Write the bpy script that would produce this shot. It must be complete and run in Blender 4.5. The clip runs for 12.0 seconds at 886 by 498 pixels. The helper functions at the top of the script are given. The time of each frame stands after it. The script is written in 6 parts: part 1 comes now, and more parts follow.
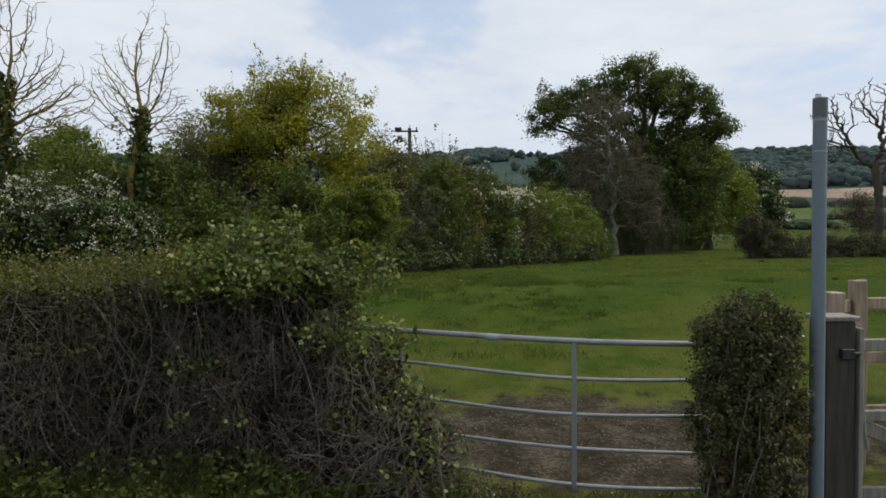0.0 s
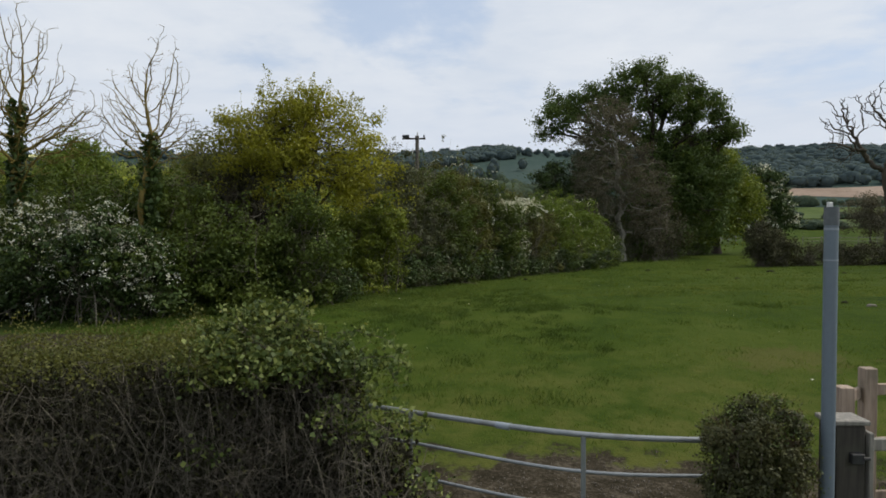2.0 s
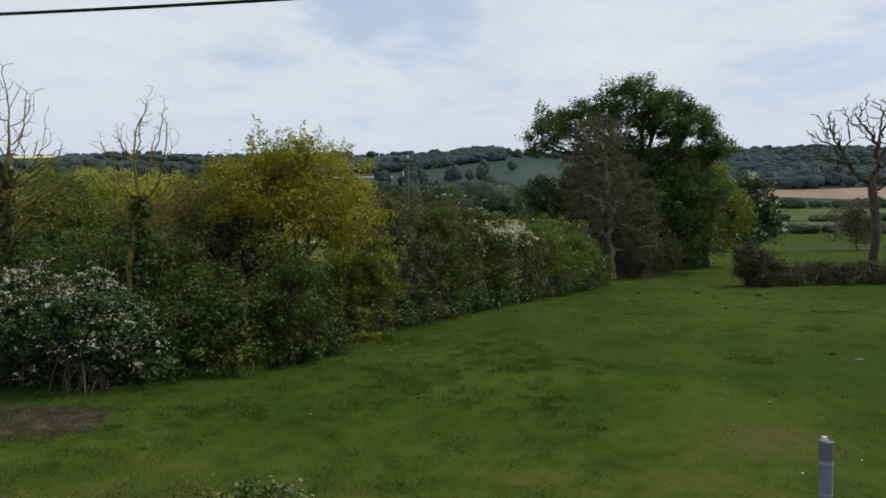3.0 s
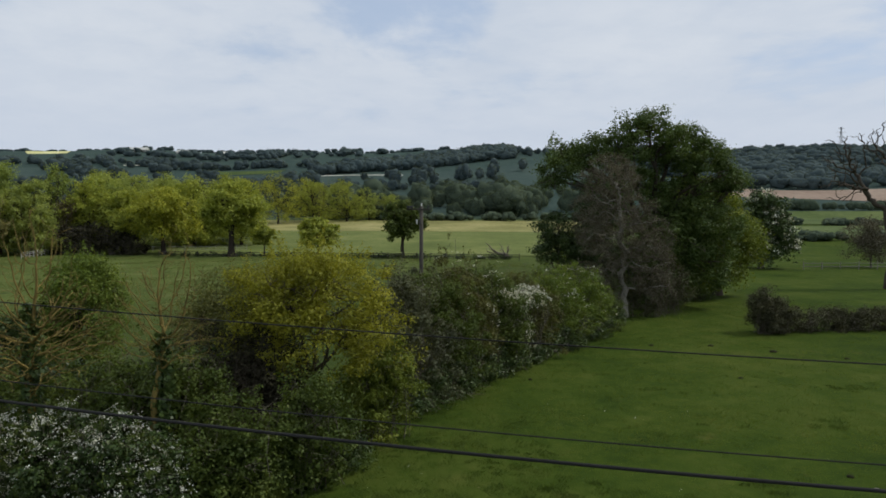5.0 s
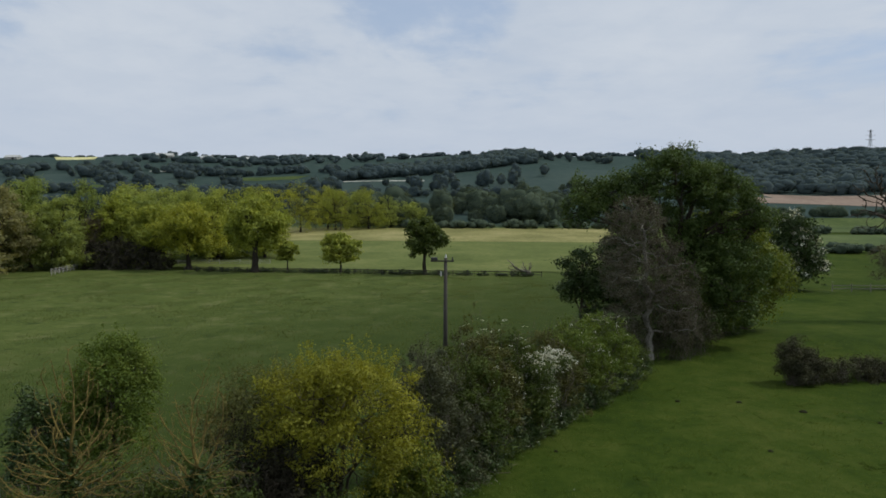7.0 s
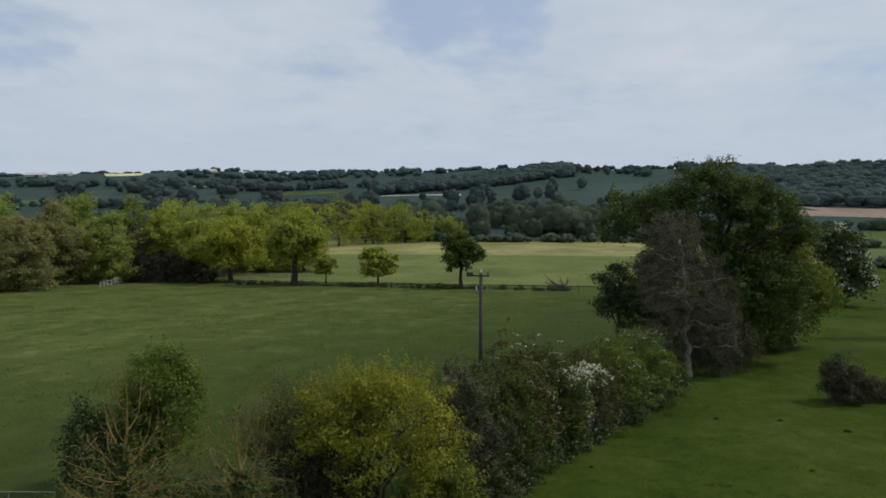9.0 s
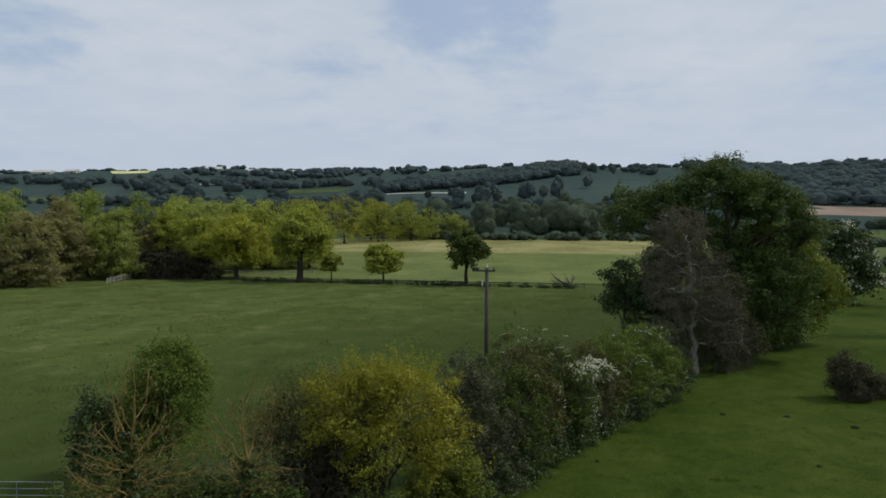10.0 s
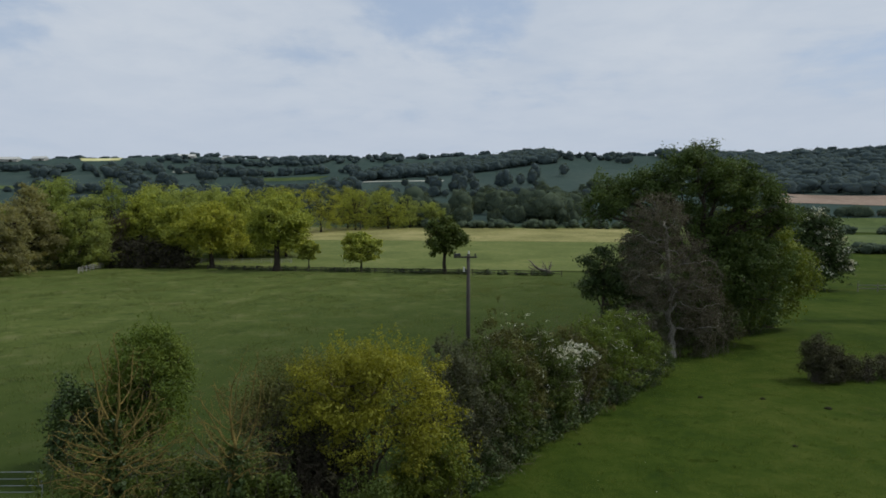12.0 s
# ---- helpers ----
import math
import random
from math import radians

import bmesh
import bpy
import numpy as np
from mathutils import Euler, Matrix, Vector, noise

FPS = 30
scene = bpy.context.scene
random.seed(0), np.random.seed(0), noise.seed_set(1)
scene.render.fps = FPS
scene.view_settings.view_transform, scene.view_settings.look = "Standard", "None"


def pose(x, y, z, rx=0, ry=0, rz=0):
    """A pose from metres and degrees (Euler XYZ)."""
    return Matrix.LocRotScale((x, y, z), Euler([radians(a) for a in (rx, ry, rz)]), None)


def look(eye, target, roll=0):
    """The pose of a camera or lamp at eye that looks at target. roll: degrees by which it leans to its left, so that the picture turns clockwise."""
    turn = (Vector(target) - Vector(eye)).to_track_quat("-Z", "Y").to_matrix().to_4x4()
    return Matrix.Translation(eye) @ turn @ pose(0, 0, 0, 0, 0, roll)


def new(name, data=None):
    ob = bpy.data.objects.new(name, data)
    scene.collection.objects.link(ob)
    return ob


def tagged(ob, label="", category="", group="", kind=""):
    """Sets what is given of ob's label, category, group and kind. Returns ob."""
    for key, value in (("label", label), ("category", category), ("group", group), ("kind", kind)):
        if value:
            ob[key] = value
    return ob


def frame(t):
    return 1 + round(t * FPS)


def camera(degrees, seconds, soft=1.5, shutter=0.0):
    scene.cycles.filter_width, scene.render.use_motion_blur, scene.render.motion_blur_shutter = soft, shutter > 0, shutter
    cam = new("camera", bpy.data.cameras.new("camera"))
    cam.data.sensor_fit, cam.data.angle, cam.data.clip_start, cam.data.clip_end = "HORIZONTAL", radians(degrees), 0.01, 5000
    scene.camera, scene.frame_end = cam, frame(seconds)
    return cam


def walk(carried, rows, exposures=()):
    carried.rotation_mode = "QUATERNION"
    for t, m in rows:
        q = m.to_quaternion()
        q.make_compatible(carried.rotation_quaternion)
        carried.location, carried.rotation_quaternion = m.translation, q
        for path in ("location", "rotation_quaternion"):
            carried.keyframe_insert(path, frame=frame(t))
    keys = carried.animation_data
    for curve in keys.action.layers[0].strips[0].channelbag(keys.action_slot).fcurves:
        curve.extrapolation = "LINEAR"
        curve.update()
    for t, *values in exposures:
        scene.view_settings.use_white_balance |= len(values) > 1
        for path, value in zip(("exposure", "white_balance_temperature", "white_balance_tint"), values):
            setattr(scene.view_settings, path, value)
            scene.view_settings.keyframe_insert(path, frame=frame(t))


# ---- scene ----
cam = camera(68, 12.0, soft=1.7)
walk(cam, [
    (0.0, look((0.053, 0.006, 1.948), (0.015, 29.995, 1.158), -0.32)),
    (0.5, look((0.061, 0.014, 1.963), (0.042, 30.002, 1.099), -0.28)),
    (1.0, look((0.069, 0.032, 1.958), (0.090, 30.019, 1.055), -0.30)),
    (1.5, look((0.045, 0.010, 2.059), (-0.230, 29.989, 0.964), -0.23)),
    (2.0, look((0.028, -0.003, 2.647), (-0.317, 29.981, 1.704), -0.14)),
    (2.5, look((0.023, 0.037, 3.395), (0.234, 30.020, 2.409), -0.30)),
    (3.0, look((-0.004, 0.068, 4.134), (0.107, 30.052, 3.157), -0.24)),
    (3.2, look((-0.018, 0.063, 4.448), (0.061, 30.044, 3.392), -0.23)),
    (4.8, look((-0.275, 0.074, 7.259), (-0.423, 30.047, 5.997), 0.16)),
    (5.0, look((-0.264, 0.090, 7.669), (-0.577, 30.061, 6.370), 0.11)),
    (5.5, look((-0.401, 0.251, 8.511), (-1.275, 30.210, 7.218), 0.22)),
    (6.0, look((-0.445, 0.306, 9.396), (-1.523, 30.258, 8.097), 0.16)),
    (6.5, look((-0.479, 0.289, 10.286), (-2.138, 30.213, 8.945), 0.15)),
    (7.0, look((-0.491, 0.216, 10.946), (-1.754, 30.162, 9.668), 0.10)),
    (7.2, look((-0.526, 0.156, 10.855), (-1.967, 30.098, 9.683), -0.02)),
    (8.8, look((-0.417, -0.307, 10.926), (-3.143, 29.564, 10.379), 0.21)),
    (9.0, look((-0.381, -0.309, 11.034), (-3.321, 29.540, 10.381), 0.04)),
    (9.5, look((-0.346, -0.267, 10.983), (-2.867, 29.623, 10.485), 0.13)),
    (10.0, look((-0.430, -0.299, 10.815), (-3.602, 29.524, 10.084), 0.18)),
    (10.5, look((-0.594, -0.322, 10.448), (-2.610, 29.602, 9.787), 0.17)),
    (11.0, look((-0.720, -0.300, 10.296), (-2.811, 29.612, 9.351), 0.12)),
    (11.5, look((-0.757, -0.296, 10.441), (-2.961, 29.606, 9.437), 0.17)),
    (12.0, look((-0.750, -0.275, 10.684), (-2.861, 29.625, 9.427), 0.11)),
], exposures=[(0.0, 0.21, 6600, 10), (2.0, 0.15, 6580, 10), (5.0, -0.05, 6380, 9.6), (8.0, -0.22, 6250, 9), (12.0, -0.23, 6250, 9)])

# ---- light ----
SUN_AZ, SUN_EL = radians(80), radians(50)      # azimuth from +y towards +x
world = bpy.data.worlds.new("sky")
scene.world = world
world.use_nodes = True


class Nodes:
    """A short way to write node trees."""

    def __init__(self, tree):
        self.tree = tree

    def add(self, kind, **values):
        n = self.tree.nodes.new("ShaderNode" + kind)
        for key, v in values.items():
            if key == "op":
                n.operation = v
            elif key == "blend":
                n.data_type, n.blend_type = "RGBA", v
            elif key == "kind":
                n.data_type = v
        return n

    def link(self, a, b):
        self.tree.links.new(a, b)

    def math(self, op, a, b=None, c=None, clamp=False):
        n = self.add("Math", op=op)
        n.use_clamp = clamp
        for i, v in enumerate((a, b, c)):
            if v is None:
                continue
            if isinstance(v, (int, float)):
                n.inputs[i].default_value = v
            else:
                self.link(v, n.inputs[i])
        return n.outputs[0]

    def noise(self, vec, scale, detail=3, rough=0.55):
        n = self.add("TexNoise")
        n.inputs["Scale"].default_value, n.inputs["Detail"].default_value = scale, detail
        n.inputs["Roughness"].default_value = rough
        if vec is not None:
            self.link(vec, n.inputs["Vector"])
        return n.outputs["Fac"]

    def ramp(self, fac, stops):
        n = self.add("ValToRGB")
        els = n.color_ramp.elements
        while len(els) < len(stops):
            els.new(0.5)
        for e, (p, c) in zip(els, stops):
            e.position, e.color = p, (*c, 1) if len(c) == 3 else c
        self.link(fac, n.inputs[0])
        return n.outputs[0]

    def mix(self, fac, a, b, blend="MIX"):
        n = self.add("Mix", blend=blend)
        for i, v in ((0, fac), (6, a), (7, b)):
            if isinstance(v, (int, float)):
                n.inputs[i].default_value = v
            elif isinstance(v, tuple):
                n.inputs[i].default_value = (*v, 1)
            else:
                self.link(v, n.inputs[i])
        return n.outputs[2]

    def smooth(self, v, lo, hi):
        n = self.add("MapRange")
        n.interpolation_type = "SMOOTHSTEP"
        n.inputs[1].default_value, n.inputs[2].default_value = lo, hi
        self.link(v, n.inputs[0])
        return n.outputs[0]


def build_sky():
    t = Nodes(world.node_tree)
    out, bg = world.node_tree.nodes["World Output"], world.node_tree.nodes["Background"]
    sky = t.add("TexSky")
    sky.sky_type, sky.sun_disc = "NISHITA", False
    sky.sun_elevation, sky.sun_rotation, sky.altitude, sky.dust_density = SUN_EL, SUN_AZ, 100, 2.0
    co = t.add("TexCoord").outputs["Generated"]
    sep = t.add("SeparateXYZ")
    t.link(co, sep.inputs[0])
    up = t.math("ADD", t.math("MAXIMUM", sep.outputs[2], 0.0), 0.16)
    flat = t.add("CombineXYZ")
    t.link(t.math("DIVIDE", sep.outputs[0], up), flat.inputs[0])
    t.link(t.math("DIVIDE", sep.outputs[1], up), flat.inputs[1])
    big = t.noise(flat.outputs[0], 0.75, 3, 0.5)
    warp = t.add("VectorMath", op="ADD")
    t.link(flat.outputs[0], warp.inputs[0])
    shove = t.add("CombineXYZ")
    t.link(t.math("MULTIPLY", big, 0.6), shove.inputs[0])
    t.link(t.math("MULTIPLY", big, -0.5), shove.inputs[1])
    t.link(shove.outputs[0], warp.inputs[1])
    fine = t.noise(warp.outputs[0], 1.5, 7, 0.55)
    puff = t.noise(warp.outputs[0], 3.4, 6, 0.6)
    # a gap of clear sky high over the valley
    toward = t.add("VectorMath", op="DOT_PRODUCT")
    t.link(co, toward.inputs[0])
    toward.inputs[1].default_value = Vector((-0.055, 0.94, 0.335)).normalized()
    gap = t.smooth(toward.outputs["Value"], 0.988, 0.9995)
    cover = t.math("ADD", t.math("MULTIPLY", big, 0.45), t.math("ADD", t.math("MULTIPLY", fine, 0.45), t.math("MULTIPLY", puff, 0.2)))
    cover = t.math("SUBTRACT", cover, t.math("MULTIPLY", gap, 0.18))
    mask = t.smooth(cover, 0.395, 0.52)
    tone = t.math("ADD", t.math("MULTIPLY", t.smooth(fine, 0.36, 0.64), 0.6), t.math("MULTIPLY", t.smooth(puff, 0.38, 0.64), 0.4))
    cloud = t.mix(tone, (0.595, 0.652, 0.735), (0.70, 0.738, 0.79))
    blue = t.mix(0.55, t.mix(1.0, sky.outputs[0], (0.105, 0.105, 0.105), "MULTIPLY"), (0.50, 0.635, 0.85))
    high = t.mix(t.math("MULTIPLY_ADD", mask, 0.66, 0.26), blue, cloud)
    low = t.smooth(sep.outputs[2], 0.26, 0.07)
    near = t.mix(t.math("MULTIPLY", low, 0.72), high, (0.585, 0.645, 0.745))
    t.link(near, bg.inputs[0])
    bg.inputs[1].default_value = 1.0


build_sky()
sun_data = bpy.data.lights.new("sun", "SUN")
sun_data.energy, sun_data.angle, sun_data.color = 2.3, radians(7), (1.0, 0.95, 0.84)
sun = new("sun", sun_data)
sun_dir = Vector((math.sin(SUN_AZ) * math.cos(SUN_EL), math.cos(SUN_AZ) * math.cos(SUN_EL), math.sin(SUN_EL)))
sun.matrix_world = look(sun_dir * 60, (0, 0, 0))


# ---- materials ----
def material(name):
    m = bpy.data.materials.new(name)
    m.use_nodes = True
    t = Nodes(m.node_tree)
    return m, t, m.node_tree.nodes["Principled BSDF"], m.node_tree.nodes["Material Output"]


def bump(t, bsdf, height, strength, dist):
    b = t.add("Bump")
    b.inputs["Strength"].default_value, b.inputs["Distance"].default_value = strength, dist
    t.link(height, b.inputs["Height"])
    t.link(b.outputs[0], bsdf.inputs["Normal"])


def leaf_material(name, dark, mid, light, through_light=0.35, patch=0.5, rough=0.55, gloss=0.18, each=0.34):
    """Leaves vary one by one and in patches; some daylight passes through them."""
    m, t, bsdf, out = material(name)
    isl = t.add("NewGeometry").outputs["Random Per Island"]
    co = t.add("TexCoord").outputs["Object"]
    n = t.noise(co, patch, 2)
    clump = t.noise(co, patch * 5, 2)
    f = t.math("ADD", t.math("MULTIPLY_ADD", isl, each, 0.17 - each / 2), t.math("ADD", t.math("MULTIPLY_ADD", n, 1.1, -0.45), t.math("MULTIPLY_ADD", clump, 0.8, -0.19)), clamp=True)
    c = t.ramp(f, [(0.05, dark), (0.5, mid), (0.95, light)])
    t.link(c, bsdf.inputs["Base Color"])
    bsdf.inputs["Roughness"].default_value = rough
    bsdf.inputs["Specular IOR Level"].default_value = gloss
    tr = t.add("BsdfTranslucent")
    t.link(t.mix(1.0, c, (1.25, 1.15, 0.6), "MULTIPLY"), tr.inputs[0])
    mix = t.add("MixShader")
    mix.inputs[0].default_value = through_light
    t.link(bsdf.outputs[0], mix.inputs[1])
    t.link(tr.outputs[0], mix.inputs[2])
    t.link(mix.outputs[0], out.inputs[0])
    return m


def bark_material(name, dark, light, scale=9):
    m, t, bsdf, out = material(name)
    co = t.add("TexCoord").outputs["Object"]
    mp = t.add("Mapping")
    mp.inputs["Scale"].default_value = (1, 1, 0.25)
    t.link(co, mp.inputs[0])
    n = t.noise(mp.outputs[0], scale, 5, 0.65)
    big = t.noise(co, 0.9, 2)
    f = t.math("ADD", t.math("MULTIPLY", n, 0.7), t.math("MULTIPLY", big, 0.3))
    t.link(t.ramp(f, [(0.32, dark), (0.68, light)]), bsdf.inputs["Base Color"])
    bsdf.inputs["Roughness"].default_value = 0.9
    bsdf.inputs["Specular IOR Level"].default_value = 0.12
    bump(t, bsdf, n, 0.5, 0.02)
    return m


def wood_material(name, dark, light):
    m, t, bsdf, out = material(name)
    co = t.add("TexCoord").outputs["Object"]
    mp = t.add("Mapping")
    mp.inputs["Scale"].default_value = (14, 14, 1.2)
    t.link(co, mp.inputs[0])
    n = t.noise(mp.outputs[0], 2.5, 5, 0.6)
    st = t.noise(co, 3.0, 3)
    c = t.ramp(n, [(0.3, dark), (0.7, light)])
    c = t.mix(t.math("MULTIPLY", t.smooth(st, 0.5, 0.75), 0.5), c, (0.07, 0.075, 0.05))
    t.link(c, bsdf.inputs["Base Color"])
    bsdf.inputs["Roughness"].default_value = 0.85
    bump(t, bsdf, n, 0.35, 0.006)
    return m


def metal_material(name, base, light, metallic, rough, stain):
    m, t, bsdf, out = material(name)
    co = t.add("TexCoord").outputs["Object"]
    n = t.noise(co, 26, 3)
    s = t.noise(co, 4.0, 4)
    c = t.mix(n, base, light)
    c = t.mix(t.math("MULTIPLY", t.smooth(s, 0.55, 0.72), 0.6), c, stain)
    t.link(c, bsdf.inputs["Base Color"])
    bsdf.inputs["Metallic"].default_value = metallic
    t.link(t.math("MULTIPLY_ADD", s, 0.25, rough - 0.12), bsdf.inputs["Roughness"])
    return m


def field_material(name, dark, mid, light, scale=0.06, streak=(1, 1, 1)):
    """Far fields: crops and pasture with wide patches and fine grain."""
    m, t, bsdf, out = material(name)
    co = t.add("TexCoord").outputs["Object"]
    mp = t.add("Mapping")
    mp.inputs["Scale"].default_value = streak
    t.link(co, mp.inputs[0])
    a, b = t.noise(mp.outputs[0], scale, 4, 0.6), t.noise(mp.outputs[0], scale * 14, 3, 0.6)
    f = t.math("ADD", t.math("MULTIPLY", a, 0.65), t.math("MULTIPLY", b, 0.35))
    t.link(t.ramp(f, [(0.36, dark), (0.5, mid), (0.64, light)]), bsdf.inputs["Base Color"])
    bsdf.inputs["Roughness"].default_value = 0.95
    bsdf.inputs["Specular IOR Level"].default_value = 0.1
    return m


def ground_material():
    """Grazed paddock before the hedge line, ranker meadow behind it with hedge shade in its colour, bare earth at the
    gate, hazed crop land far off.
    """
    m, t, bsdf, out = material("pasture")
    co = t.add("TexCoord").outputs["Object"]
    sep = t.add("SeparateXYZ")
    t.link(co, sep.inputs[0])
    x, y = sep.outputs[0], sep.outputs[1]
    wide, mid, tuft, fine = (t.noise(co, s, d, 0.6) for s, d in ((0.09, 3), (0.55, 4), (2.6, 4), (24, 3)))
    f = t.math("ADD", t.math("ADD", t.math("MULTIPLY", wide, 0.4), t.math("MULTIPLY", mid, 0.3)),
               t.math("ADD", t.math("MULTIPLY", tuft, 0.22), t.math("MULTIPLY", fine, 0.12)))
    paddock = t.ramp(f, [(0.39, (0.019, 0.037, 0.006)), (0.51, (0.037, 0.060, 0.008)), (0.64, (0.066, 0.084, 0.016))])
    dry = t.smooth(t.noise(co, 0.33, 5, 0.75), 0.58, 0.76)
    paddock = t.mix(t.math("MULTIPLY", dry, 0.55), paddock, (0.115, 0.105, 0.032))
    trodden = t.math("MULTIPLY", t.smooth(y, 13.5, 7.0), t.smooth(t.math("ADD", t.math("MULTIPLY", mid, 0.5), t.math("MULTIPLY", tuft, 0.5)), 0.36, 0.62))
    paddock = t.mix(t.math("MULTIPLY", trodden, 0.5), paddock, (0.105, 0.098, 0.030))
    mp = t.add("Mapping")
    mp.inputs["Scale"].default_value = (0.75, 0.6, 1)
    t.link(co, mp.inputs[0])
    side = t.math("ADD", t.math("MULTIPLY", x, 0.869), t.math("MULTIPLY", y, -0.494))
    band = t.noise(mp.outputs[0], 0.2, 7, 0.7)
    g = t.math("ADD", t.math("MULTIPLY", band, 0.5), t.math("ADD", t.math("MULTIPLY", mid, 0.2), t.math("MULTIPLY", t.noise(mp.outputs[0], 1.7, 4, 0.65), 0.3)))
    meadow = t.ramp(g, [(0.32, (0.042, 0.061, 0.014)), (0.52, (0.082, 0.107, 0.027)), (0.74, (0.160, 0.165, 0.060))])
    rank = t.smooth(t.noise(mp.outputs[0], 0.55, 5, 0.7), 0.53, 0.66)
    meadow = t.mix(t.math("MULTIPLY", rank, 0.62), meadow, (0.026, 0.042, 0.012))
    bleached = t.smooth(t.noise(mp.outputs[0], 0.40, 5, 0.7), 0.53, 0.68)
    meadow = t.mix(t.math("MULTIPLY", bleached, 0.6), meadow, (0.150, 0.155, 0.066))
    # darkened towards the hedge line: the shading there is put into the colour
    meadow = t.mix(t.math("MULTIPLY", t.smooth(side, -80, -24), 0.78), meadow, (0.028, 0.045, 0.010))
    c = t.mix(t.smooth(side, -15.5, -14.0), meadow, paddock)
    # far crop land, the blue of distant haze mixed into its colour
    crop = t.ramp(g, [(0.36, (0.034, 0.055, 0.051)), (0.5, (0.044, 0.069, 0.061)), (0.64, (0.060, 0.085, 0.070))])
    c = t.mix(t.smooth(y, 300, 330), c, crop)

    def worn(cx, cy, rx, ry, edge):
        dx = t.math("DIVIDE", t.math("SUBTRACT", x, cx), rx)
        dy = t.math("DIVIDE", t.math("SUBTRACT", y, cy), ry)
        r = t.math("SQRT", t.math("ADD", t.math("MULTIPLY", dx, dx), t.math("MULTIPLY", dy, dy)))
        r = t.math("ADD", r, t.math("MULTIPLY_ADD", tuft, edge, -edge / 2))
        r = t.math("ADD", r, t.math("MULTIPLY_ADD", mid, edge, -edge / 2))
        return t.smooth(r, 1.12, 0.82)

    earth = t.ramp(t.math("ADD", t.math("MULTIPLY", tuft, 0.5), t.math("MULTIPLY", fine, 0.5)),
                   [(0.38, (0.020, 0.015, 0.011)), (0.5, (0.040, 0.031, 0.024)), (0.62, (0.095, 0.078, 0.062))])
    c = t.mix(t.math("MULTIPLY", worn(5.9, 11.6, 1.1, 0.8, 2.6), 0.35), c, (0.105, 0.082, 0.034))
    bare = t.math("MAXIMUM", worn(1.7, 6.0, 2.8, 1.35, 1.9), worn(-8.6, 12.6, 2.2, 1.0, 1.2))
    c = t.mix(t.math("MULTIPLY", bare, 0.92), c, earth)
    t.link(c, bsdf.inputs["Base Color"])
    bsdf.inputs["Roughness"].default_value = 0.95
    bsdf.inputs["Specular IOR Level"].default_value = 0.03
    bump(t, bsdf, t.math("ADD", t.math("MULTIPLY", tuft, 0.7), t.math("MULTIPLY", fine, 0.3)), 0.6, 0.12)
    return m


